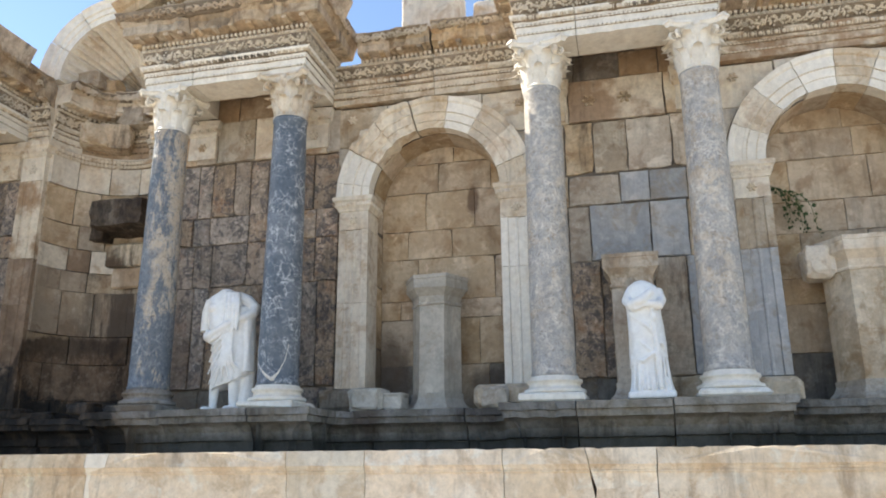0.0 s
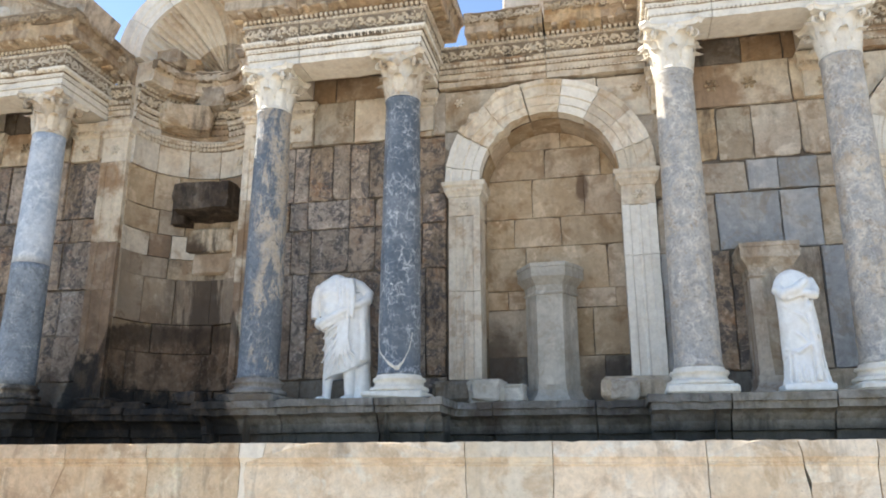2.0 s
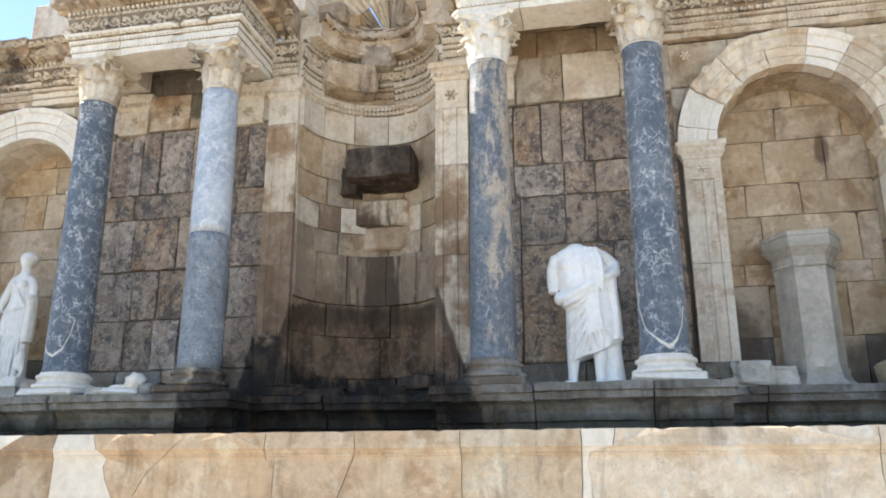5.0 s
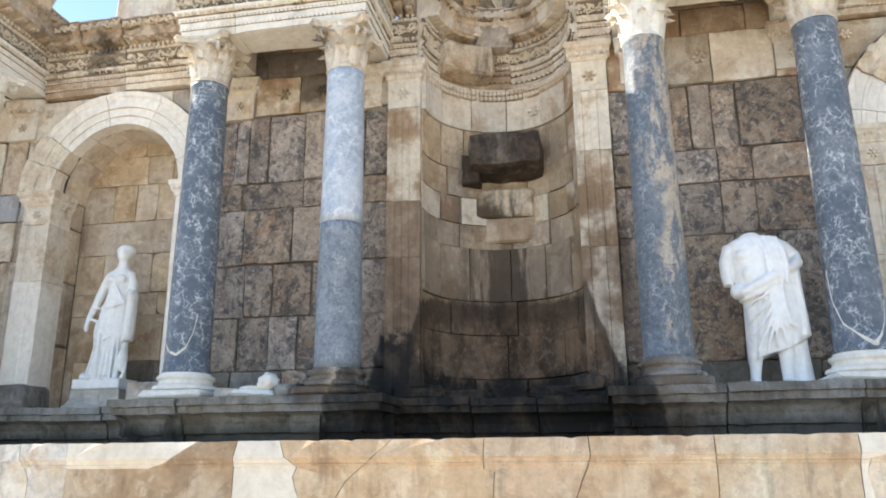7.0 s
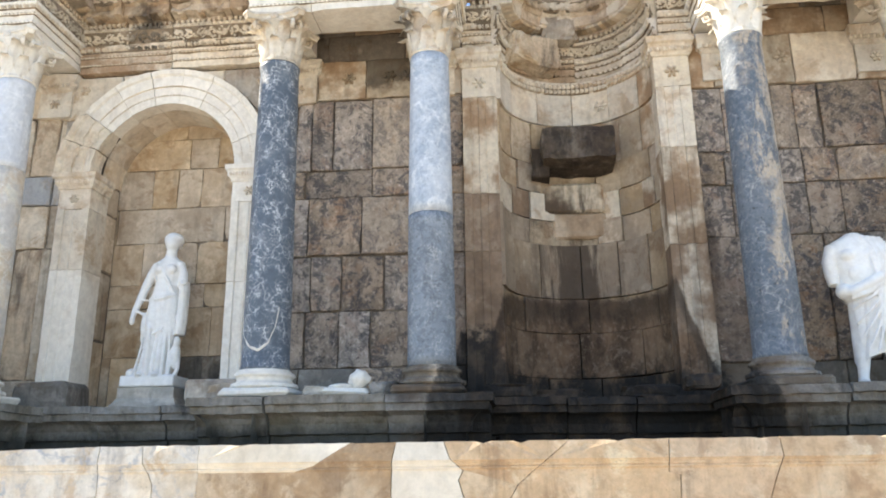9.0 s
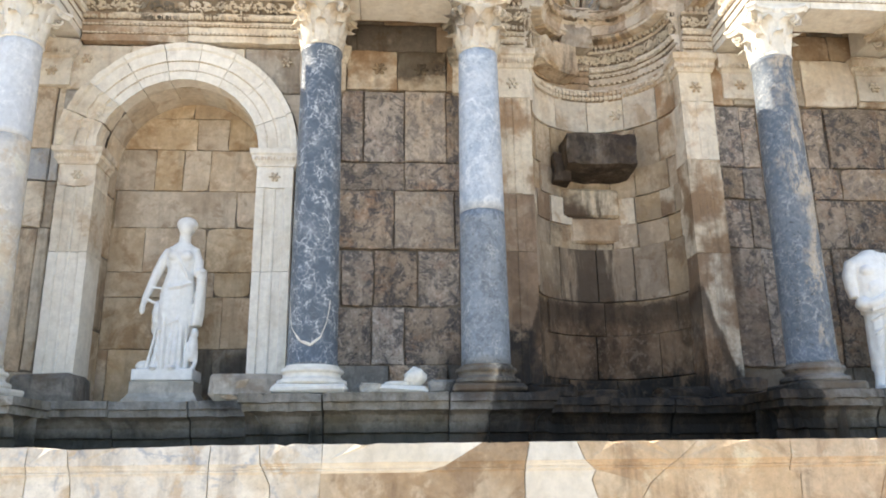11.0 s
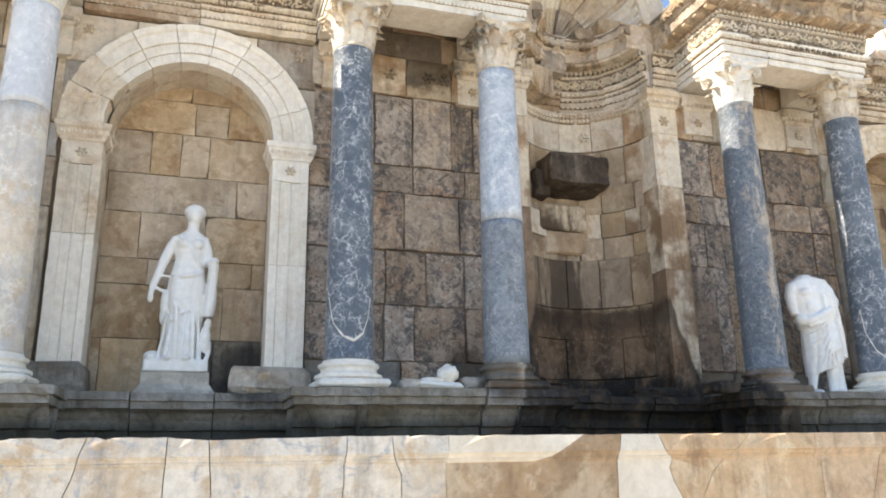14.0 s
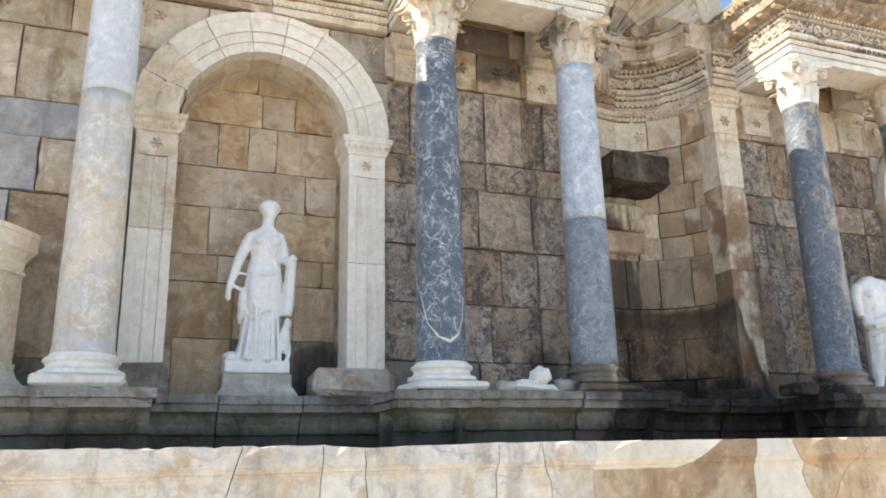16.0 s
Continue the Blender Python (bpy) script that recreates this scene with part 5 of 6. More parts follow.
def capital(parent, white, z):
    stone_mat = WHITE if white else PALE
    cap = part("capital", lathe([(0.195, 0), (0.215, 0.012), (0.195, 0.025), (0.19, 0.06), (0.195, 0.25), (0.22, 0.36), (0.27, 0.44), (0.27, 0.45)], 32), stone_mat, parent, "acanthus-leaf capital of chipped limestone", Matrix.Translation((0, 0, z)), True)
    low, high, vol = (LEAF_LOW_W, LEAF_HIGH_W, VOLUTE_W) if white else (LEAF_LOW, LEAF_HIGH, VOLUTE)
    for k in range(8):
        part("leaf", low, None, cap, m=Matrix.Rotation(k * math.pi / 4, 4, "Z") @ Matrix.Translation((0, -0.185, 0.02)))
        part("leaf", high, None, cap, m=Matrix.Rotation((k + 0.5) * math.pi / 4, 4, "Z") @ Matrix.Translation((0, -0.19, 0.13)))
    for k in range(4):
        for s in (-1, 1):
            part("volute", vol, None, cap, m=Matrix.Rotation((k + 0.5) * math.pi / 2, 4, "Z") @ Matrix.Translation((s * 0.035, -0.30, 0.385)) @ Matrix.Rotation(-math.pi / 2 + s * 0.35, 4, "Z") @ Matrix.Scale(0.85, 4))
    outline = []
    for k in range(4):
        a = k * math.pi / 2 - math.pi / 4
        c, s = math.cos(a), math.sin(a)
        for u in (-0.045, 0.045):
            outline.append((0.43 * c - u * s, 0.43 * s + u * c))
        for j in range(1, 8):
            t = j / 8
            p = Vector((0.43 * c, 0.43 * s)).lerp(Vector((0.43 * math.cos(a + math.pi / 2), 0.43 * math.sin(a + math.pi / 2))), t)
            p *= 1 - 0.17 * math.sin(math.pi * t)
            outline.append((p.x, p.y))
    part("abacus", sweep([(0.0, 0.53), (0.006, 0.50), (-0.008, 0.49), (-0.02, 0.455), (-0.12, 0.45), (-0.12, 0.53)], outline, True), stone_mat, cap)
    part("abacus_core", slab(-0.25, 0.25, -0.25, 0.25, 0.448, 0.527), stone_mat, cap)
    for k in range(4):
        part("flower", moved(lathe([(0.001, 0.03), (0.03, 0.022), (0.045, 0.0)], 8), Matrix.Rotation(k * math.pi / 2, 4, "Z") @ Matrix.Translation((0, -0.255, 0.48)) @ Matrix.Rotation(math.pi / 2, 4, "X")), stone_mat, cap)


def broad_vein(parent, stops, wide):
    """A white vein laid round a shaft through (angle from the front, height) stops, swelling where it turns."""
    line = []
    for (a0, z0), (a1, z1) in zip(stops, stops[1:]):
        line += [(a0 + (a1 - a0) * k / 9, z0 + (z1 - z0) * k / 9) for k in range(9)]
    line.append(stops[-1])
    low = min(z for _, z in line)
    rows = []
    for i, (a, z) in enumerate(line):
        p, q = line[max(0, i - 1)], line[min(len(line) - 1, i + 1)]
        da, dz = radians(q[0] - p[0]) * 0.228, q[1] - p[1]
        size = math.hypot(da, dz)
        w = wide * (0.5 + 1.7 * math.exp(-((z - low) / 0.07) ** 2)) * (0.8 + 0.6 * noise.noise((a * 0.15, z * 9, 3)))
        row = []
        for side in (-1, 1):
            angle = radians(a - 90) - side * dz / size * w / 0.228
            height = z + side * da / size * w
            radius = 0.2275 - 0.03 * max(0.0, (height - 0.262) / 3.19) ** 1.4
            for out in (0.0035, -0.012):
                row.append(((radius + out) * math.cos(angle), (radius + out) * math.sin(angle), height))
        rows.append(row)
    verts = [v for row in rows for v in row]
    faces = []
    for i in range(len(rows) - 1):
        o, n = i * 4, i * 4 + 4
        faces += [(o, n, n + 2, o + 2), (o + 1, o + 3, n + 3, n + 1), (o, o + 1, n + 1, n), (o + 2, n + 2, n + 3, o + 3)]
    part("white_vein", (verts, faces), WHITE, parent, "broad white vein curving round the shaft", smooth=True)


def column(x, style):
    words = {"pale": "whitish marble column with a warm beige lower drum and worn base", "granite": "pale grey marble column with an acanthus capital and worn base", "veined": "dark blue-grey marble column with white veins and an acanthus capital", "blue": "column of light blue marble above a darker mottled drum", "patched": "dark blue marble column with buff weathered patches and an acanthus capital"}
    ob = thing("column", words[style], "column", "facade columns", at=(x, AXIS, TOP))
    r = random.Random(int(x * 100))
    base_mat = WHITE if style in ("veined", "granite", "pale") else STAINED if style == "blue" else PODIUM
    part("plinth", slab(-0.33, 0.33, -0.33, 0.33, 0, 0.085, 0.012, 0.008, r), base_mat, ob)
    base = [(0.30, 0.085), (0.318, 0.10), (0.312, 0.128), (0.288, 0.138), (0.27, 0.145), (0.258, 0.165), (0.262, 0.188), (0.275, 0.193), (0.284, 0.21), (0.276, 0.23), (0.25, 0.237), (0.24, 0.262)]
    part("base", lathe(base, 40, 0.03), base_mat, ob)
    lo, hi = 0.262, CAP - TOP
    prof = lambda a, b: [(0.228 - 0.03 * ((z - lo) / (hi - lo)) ** 1.4, z) for z in [a + (b - a) * k / 16 for k in range(17)]]
    if style == "blue":
        part("lower_shaft", lathe(prof(lo, 1.73), 48, 0.012), BLUEDARK, ob, "darker mottled drum", smooth=True)
        part("upper_shaft", lathe(prof(1.735, hi), 48, 0.004), BLUE, ob, "smooth light blue drum with a diagonal vein", smooth=True)
    elif style == "pale":
        part("lower_shaft", lathe([(0.236, lo), (0.236, lo + 0.03)] + prof(lo + 0.04, 2.44), 48, 0.012), PALESHAFT, ob, "warm beige drum", smooth=True)
        part("upper_shaft", lathe(prof(2.444, hi), 48, 0.008), PALEBLUE, ob, "bluish white drum", smooth=True)
    else:
        part("shaft", lathe([(0.236, lo), (0.236, lo + 0.03)] + prof(lo + 0.04, hi - 0.05) + [(0.208, hi - 0.03), (0.208, hi)], 48, 0.008), SHAFTS[style], ob, smooth=True)
    if x == -3.85:
        broad_vein(ob, [(-78, 1.0), (-70, 0.72), (-48, 0.50), (-12, 0.37), (8, 0.315), (24, 0.38), (42, 0.52), (52, 0.70)], 0.011)
    if x == -10.197:
        broad_vein(ob, [(-70, 0.85), (-52, 0.60), (-25, 0.47), (0, 0.43), (22, 0.50), (38, 0.66), (46, 0.85)], 0.008)
    capital(ob, style in ("granite", "patched", "pale"), hi)
    return ob


for x, style in COLUMNS.items():
    column(x, style)


# ---- antae behind the columns ----
def anta_capital(x):
    ob = thing("anta_capital", "carved capital block in the wall behind a column", "capital", "anta capitals", at=(x, WALL, 5.5))
    part("block", wear(sweep([(0, 0), (0, 0.33), (0.02, 0.345), (0.05, 0.46), (0.06, 0.5), (0.06, 0.54), (-0.05, 0.54), (-0.05, 0)], finer([(-0.2, 0.1), (-0.2, -0.06), (0.2, -0.06), (0.2, 0.1)], 0.1)), 0.008, 0.02), PALE, ob)
    part("core", slab(-0.17, 0.17, -0.03, 0.1, 0, 0.53), PALE, ob)
    tagged(part("egg_moulding", repeat(UNITS["egg"], along([(-0.2, 0.05), (-0.2, -0.06), (0.2, -0.06), (0.2, 0.05)], 0.035, 0.07), 0.40), PALE, ob), kind="stuff")
    rosette(ob, 0, -0.062, 0.17, 0.07, PALE)
    return ob


for x in COLUMNS:
    anta_capital(x)
for x, z in ((-9.62, 5.79), (-9.15, 5.79), (-8.95, 5.79), (-4.82, 5.74), (-0.3, 5.75), (0.12, 5.75), (-14.2, 5.75)):
    rosette(facing, x, WALL - 0.036, z, 0.085, OCHRE)
for x in (-8.125, -6.01):
    rosette(apse, x, WALL - 0.082, 5.62, 0.08, PALE)
a = radians(66)
rosette(apse, APSE_X + 0.835 * math.cos(a), WALL + 0.835 * math.sin(a), 5.66, 0.08, PALE, a - math.pi / 2)


# blocks on top of the wall
for x0, x1, z1 in ((-2.79, -1.98, 7.95), (-12.34, -11.25, 7.95)):
    top = part("attic_block", chamfered(x1 - x0, 0.5, z1 - 6.62, 0.015, 0.006, random.Random(8)), PALE, None, "", Matrix.Translation(((x0 + x1) / 2, 9.45, (z1 + 6.615) / 2)))
    tagged(top, "plain pale limestone block standing on top of the wall", "stone block", "attic blocks")


def boulder(name, x, y, z, sx, sy, sz, mat, seed, label, category, group=""):
    bm = bmesh.new()
    bmesh.ops.create_icosphere(bm, subdivisions=3, radius=1)
    for v in bm.verts:
        p = v.co.copy()
        q = Vector([math.copysign(abs(c) ** 0.4, c) for c in p])
        v.co = q * (1 + 0.22 * noise.noise(p * 1.9 + Vector((seed, 0, 0))) + 0.05 * noise.noise(p * 5 + Vector((0, seed, 0))))
    bm.transform(Matrix.Diagonal((sx / 2, sy / 2, sz / 2, 1)))
    low = min(v.co.z for v in bm.verts)
    ob = part(name, bm, mat, None, "", Matrix.Translation((x, y, z - low)))
    return tagged(ob, label, category, group)


r = random.Random(17)
for k in range(4):
    boulder("broken_stone", -1.6 + k * 0.34, 9.35 + r.uniform(-0.08, 0.08), 6.605, 0.42, 0.5, (0.62, 1.12, 1.02, 1.1)[k] + 0.28, PALE, k * 3.1 + 3, "jagged broken white stone standing on top of the wall", "stone", "stones on the wall")


# ---- statues ----
def tube(points, radii, sides=14):
    verts, faces = [], []
    pts = [Vector(p) for p in points]
    for i, p in enumerate(pts):
        d = (pts[min(i + 1, len(pts) - 1)] - pts[max(i - 1, 0)]).normalized()
        u = d.orthogonal().normalized()
        if i:
            u = (last - d * last.dot(d)).normalized()
        last = u
        w = d.cross(u)
        for s in range(sides):
            a = 2 * math.pi * s / sides
            verts.append(p + (u * math.cos(a) + w * math.sin(a)) * radii[i])
    for i in range(len(pts) - 1):
        for s in range(sides):
            e = (s + 1) % sides
            faces.append((i * sides + s, i * sides + e, (i + 1) * sides + e, (i + 1) * sides + s))
    faces.append(tuple(reversed(range(sides))))
    faces.append(tuple((len(pts) - 1) * sides + s for s in range(sides)))
    return verts, faces


def draped(rings, folds=9, depth=0.02, twist=0.6, seed=0.0, sides=96, steps=40, hem=0.0, tilt=0.0):
    """A clothed body lofted through rings of (z, x, y, half width, half depth, fold strength)."""
    zs = [q[0] for q in rings]
    verts, faces = [], []
    for i in range(steps + 1):
        z = zs[0] + (zs[-1] - zs[0]) * i / steps
        k = [np.interp(z, zs, [q[j] for q in rings]) for j in range(1, 6)]
        for s in range(sides):
            a = 2 * math.pi * s / sides
            wob = noise.noise((math.cos(a) * 1.7 + seed, math.sin(a) * 1.7, z * 1.3)) * 2.2
            f = abs(math.sin(a * folds / 2 + twist * z * 2 + wob * 1.5)) ** 0.7 - 0.6
            rad = 1 + depth * 9 * f * k[4]
            verts.append((k[0] + k[2] * rad * math.cos(a), k[1] + k[3] * rad * math.sin(a), z - hem * (0.5 + 0.5 * math.sin(a * 4 + seed)) * max(0, 1 - 4 * i / steps) + tilt * k[2] * math.cos(a) * max(0, 1 - 2 * i / steps)))
    for i in range(steps):
        for s in range(sides):
            e = (s + 1) % sides
            faces.append((i * sides + s, i * sides + e, (i + 1) * sides + e, (i + 1) * sides + s))
    faces.append(tuple(reversed(range(sides))))
    faces.append(tuple(steps * sides + s for s in range(sides)))
    return verts, faces


def ball(x, y, z, rx, ry, rz):
    prof = [(max(0.002, math.sin(math.pi * k / 12)), -math.cos(math.pi * k / 12)) for k in range(13)]
    return moved(lathe(prof, 20), Matrix.Translation((x, y, z)) @ Matrix.Diagonal((rx, ry, rz, 1)))


def statue(pieces, label, at, voxel=0.009):
    me = mesh_of("statue", *join(*pieces), STATUE, True)
    ob = new("statue", me)
    ob.location = at
    melt = ob.modifiers.new("melt", "REMESH")
    melt.mode, melt.voxel_size, melt.use_smooth_shade = "VOXEL", voxel, True
    soft = ob.modifiers.new("soft", "SMOOTH")
    soft.factor, soft.iterations = 0.5, 2
    return tagged(ob, label, "statue", "marble statues")


# the goddess in the western niche, on her own small plinth
goddess = [
    slab(-0.30, 0.30, -0.20, 0.20, 0.0, 0.12, 0.012),
    draped([(0.10, 0.0, 0, 0.24, 0.19, 1.0), (0.15, 0.01, 0, 0.205, 0.17, 1.0), (0.3, 0.03, 0, 0.18, 0.15, 1.0), (0.5, 0.04, 0, 0.175, 0.14, 0.9), (0.75, 0.05, -0.01, 0.175, 0.135, 0.5), (0.9, 0.05, -0.01, 0.18, 0.135, 0.35), (1.05, 0.055, 0, 0.155, 0.12, 0.3), (1.15, 0.06, 0, 0.135, 0.11, 0.3), (1.28, 0.06, -0.01, 0.15, 0.12, 0.25), (1.36, 0.06, 0, 0.155, 0.11, 0.15), (1.42, 0.065, 0, 0.12, 0.085, 0.05), (1.46, 0.07, 0, 0.07, 0.065, 0.0), (1.49, 0.07, 0, 0.04, 0.05, 0.0)], 15, 0.024, 0.5, 2.0),
    *[tube([(0.02 + u * 1.15, -0.19 + 1.6 * u * u, 0.12), (0.03 + u, -0.165 + 1.6 * u * u, 0.35), (0.04 + u * 0.9, -0.14 + 1.6 * u * u, 0.62)], [0.019, 0.016, 0.006], 8) for u in (-0.17, -0.12, -0.075, -0.03, 0.02, 0.07, 0.115, 0.16)],
    tube([(-0.12, -0.06, 0.66), (-0.07, -0.14, 0.50), (0.02, -0.15, 0.58), (0.1, -0.145, 0.62), (0.17, -0.09, 0.52)], [0.010, 0.016, 0.014, 0.016, 0.010]),
    tube([(-0.10, -0.08, 0.98), (0.0, -0.145, 0.95), (0.10, -0.15, 0.97), (0.2, -0.08, 1.02)], [0.012, 0.020, 0.020, 0.014]), tube([(-0.10, -0.09, 0.80), (-0.03, -0.17, 0.62), (-0.02, -0.185, 0.4), (-0.02, -0.19, 0.13)], [0.012, 0.022, 0.024, 0.022]),
    tube([(0.07, 0, 1.42), (0.075, -0.005, 1.50), (0.08, -0.01, 1.57)], [0.072, 0.06, 0.06]), tube([(-0.085, 0, 1.345), (0.065, 0, 1.405), (0.215, 0, 1.345)], [0.062, 0.068, 0.062]),
    ball(0.085, -0.02, 1.63, 0.08, 0.092, 0.108), ball(0.085, 0.015, 1.67, 0.110, 0.112, 0.085), ball(0.10, 0.06, 1.63, 0.06, 0.06, 0.06),
    ball(0.0, -0.10, 1.30, 0.06, 0.05, 0.055), ball(0.13, -0.10, 1.30, 0.06, 0.05, 0.055),
    ball(-0.025, -0.09, 0.74, 0.085, 0.075, 0.30), ball(0.12, -0.07, 0.70, 0.075, 0.065, 0.3),
    tube([(-0.07, 0, 1.38), (-0.125, 0, 1.28), (-0.19, -0.01, 1.12), (-0.23, -0.03, 0.98), (-0.27, -0.05, 0.86), (-0.285, -0.07, 0.76)], [0.055, 0.056, 0.05, 0.042, 0.034, 0.024]),
    ball(-0.285, -0.07, 0.745, 0.03, 0.03, 0.06), tube([(-0.27, -0.06, 0.93), (-0.2, -0.05, 0.97), (-0.12, -0.05, 0.965)], [0.014, 0.014, 0.014]), tube([(-0.26, -0.06, 0.86), (-0.2, -0.06, 0.82), (-0.13, -0.05, 0.80)], [0.016, 0.018, 0.018]),
    tube([(0.18, 0, 1.38), (0.23, 0.0, 1.25), (0.25, -0.03, 1.12), (0.27, -0.12, 1.10), (0.32, -0.18, 1.13)], [0.056, 0.054, 0.048, 0.042, 0.036]),
    draped([(0.56, 0.27, -0.06, 0.05, 0.075, 0.9), (0.7, 0.285, -0.07, 0.055, 0.08, 0.9), (0.95, 0.295, -0.08, 0.05, 0.08, 0.8), (1.08, 0.30, -0.09, 0.05, 0.085, 0.4), (1.15, 0.30, -0.1, 0.045, 0.08, 0.2)], 9, 0.03, 0.2, 5.0, 48, 16),
    tube([(-0.05, -0.06, 1.40), (0.05, -0.125, 1.28), (0.14, -0.12, 1.12), (0.18, -0.06, 1.0)], [0.02, 0.014, 0.014, 0.012]),
    ball(-0.14, -0.03, 0.68, 0.05, 0.07, 0.16), ball(-0.16, -0.02, 0.56, 0.03, 0.05, 0.08),
    ball(0.26, -0.1, 0.34, 0.05, 0.06, 0.15), ball(0.275, -0.12, 0.48, 0.036, 0.045, 0.06), tube([(0.23, -0.12, 0.3), (0.21, -0.13, 0.2), (0.21, -0.13, 0.11)], [0.026, 0.02, 0.024]), tube([(0.29, -0.1, 0.3), (0.30, -0.11, 0.2), (0.27, -0.12, 0.11)], [0.026, 0.02, 0.024]),
    ball(-0.09, -0.16, 0.13, 0.045, 0.08, 0.03), ball(0.09, -0.16, 0.13, 0.045, 0.08, 0.03), ball(-0.22, -0.02, 0.16, 0.09, 0.12, 0.06),
]
statue(goddess, "white marble statue of a robed standing woman on a plinth", (-11.74, 9.0, 2.325))
pedestal = thing("low_pedestal", "low grey marble base with a spreading foot under a statue", "pedestal", at=(-11.735, 9.0, TOP - 0.005))
bm = sweep([(0.06, 0.0), (0.055, 0.03), (0.02, 0.08), (0.0, 0.11), (0.0, 0.225), (-0.12, 0.225), (-0.12, 0)], [(-0.31, -0.2), (0.31, -0.2), (0.31, 0.2), (-0.31, 0.2)], True)
part("moulding", wear(bm, 0.005), BASIN, pedestal)
part("core", slab(-0.25, 0.25, -0.14, 0.14, 0.0, 0.223), BASIN, pedestal)

# the headless man between the columns east of the apse
man = [
    tube([(-0.09, 0.0, 0.48), (-0.105, -0.02, 0.25), (-0.12, 0.0, 0.1), (-0.125, 0.0, 0.02)], [0.07, 0.058, 0.046, 0.05]), ball(-0.155, -0.085, 0.03, 0.05, 0.11, 0.035),
    tube([(0.15, -0.03, 0.55), (0.155, -0.04, 0.26), (0.15, -0.03, 0.08), (0.15, -0.03, 0.02)], [0.095, 0.066, 0.05, 0.055]), ball(0.145, -0.12, 0.03, 0.05, 0.11, 0.035),
    draped([(0.0, 0.285, 0.04, 0.10, 0.10, 0.4), (0.25, 0.28, 0.04, 0.085, 0.09, 0.4), (0.55, 0.27, 0.03, 0.08, 0.08, 0.4)], 6, 0.02, 0.2, 3.0, 40, 12),
    draped([(0.33, 0.105, 0, 0.262, 0.155, 0.8), (0.5, 0.105, 0, 0.26, 0.165, 0.8), (0.7, 0.095, 0, 0.245, 0.165, 0.7), (0.85, 0.085, 0, 0.235, 0.16, 0.5), (1.0, 0.10, 0, 0.22, 0.15, 0.4), (1.12, 0.12, 0, 0.19, 0.14, 0.3), (1.2, 0.13, 0.01, 0.15, 0.12, 0.2)], 9, 0.02, -1.0, 7.0, hem=0.025, tilt=0.40),
    draped([(0.78, -0.02, 0, 0.17, 0.135, 0.03), (0.92, -0.03, 0, 0.18, 0.14, 0.03), (1.05, -0.03, 0, 0.19, 0.145, 0.03), (1.2, -0.03, 0, 0.215, 0.15, 0.03), (1.29, -0.03, 0, 0.235, 0.135, 0.03), (1.35, -0.03, 0, 0.2, 0.11, 0), (1.40, -0.035, 0, 0.1, 0.085, 0), (1.43, -0.035, 0, 0.058, 0.06, 0)], 3, 0.01, 0.0, 1.0),
    ball(-0.12, -0.09, 1.2, 0.09, 0.065, 0.065), ball(0.02, -0.10, 1.2, 0.08, 0.06, 0.065), ball(-0.05, -0.11, 1.02, 0.11, 0.05, 0.10),
    tube([(-0.13, 0, 1.31), (-0.235, 0, 1.27), (-0.272, 0.0, 1.16), (-0.28, -0.015, 1.03), (-0.275, -0.04, 0.93)], [0.07, 0.076, 0.066, 0.054, 0.046]), ball(-0.2, -0.05, 0.87, 0.07, 0.08, 0.07),
    tube([(0.12, 0, 1.33), (0.23, 0.01, 1.27), (0.33, 0.02, 1.19), (0.335, -0.03, 1.12), (0.26, -0.11, 1.06), (0.18, -0.15, 1.04)], [0.075, 0.085, 0.068, 0.062, 0.05, 0.04]),
    draped([(0.44, 0.325, -0.02, 0.055, 0.10, 0.9), (0.7, 0.315, -0.02, 0.055, 0.105, 0.8), (0.95, 0.30, -0.02, 0.055, 0.10, 0.6), (1.12, 0.30, -0.02, 0.05, 0.08, 0.3)], 8, 0.03, 0.2, 5.0, 48, 18),
    *[tube([(u - 0.03, 0.03, 1.39 - 0.15 * u), (u, -0.09, 1.37 - 0.15 * u), (u + 0.045, -0.15, 1.22), (u + 0.055, -0.17, 1.06), (u + 0.05, -0.175, 0.9)], [0.03, 0.032, 0.028, 0.026, 0.016], 10) for u in (0.01, 0.06, 0.11, 0.16)],
    tube([(0.19, -0.14, 1.04), (0.08, -0.185, 0.97), (-0.05, -0.18, 0.90), (-0.16, -0.12, 0.85), (-0.215, -0.03, 0.84), (-0.19, 0.06, 0.88)], [0.034, 0.042, 0.046, 0.046, 0.04, 0.03]),
    tube([(0.17, -0.15, 1.0), (0.06, -0.18, 0.90), (-0.07, -0.175, 0.82), (-0.16, -0.11, 0.79)], [0.02, 0.026, 0.026, 0.02]),
    *[tube([(0.16, -0.15, 1.0), (0.10 + 0.3 * (x - 0.05), -0.185, 0.5 * (0.95 + z)), (0.6 * x + 0.03, -0.185, 0.2 + 0.8 * z), (x, y, z)], [0.010, 0.013, 0.014, 0.009], 8) for x, y, z in ((-0.16, -0.06, 0.70), (-0.155, -0.09, 0.56), (-0.145, -0.12, 0.42), (-0.11, -0.15, 0.30), (-0.03, -0.165, 0.28), (0.06, -0.17, 0.33), (0.14, -0.165, 0.37), (0.21, -0.14, 0.40), (0.28, -0.10, 0.42))],
    slab(-0.21, 0.38, -0.2, 0.15, -0.01, 0.02, 0.008),
]
statue(man, "headless white marble statue of a man in a draped mantle", (-4.60, 8.22, TOP + 0.006))

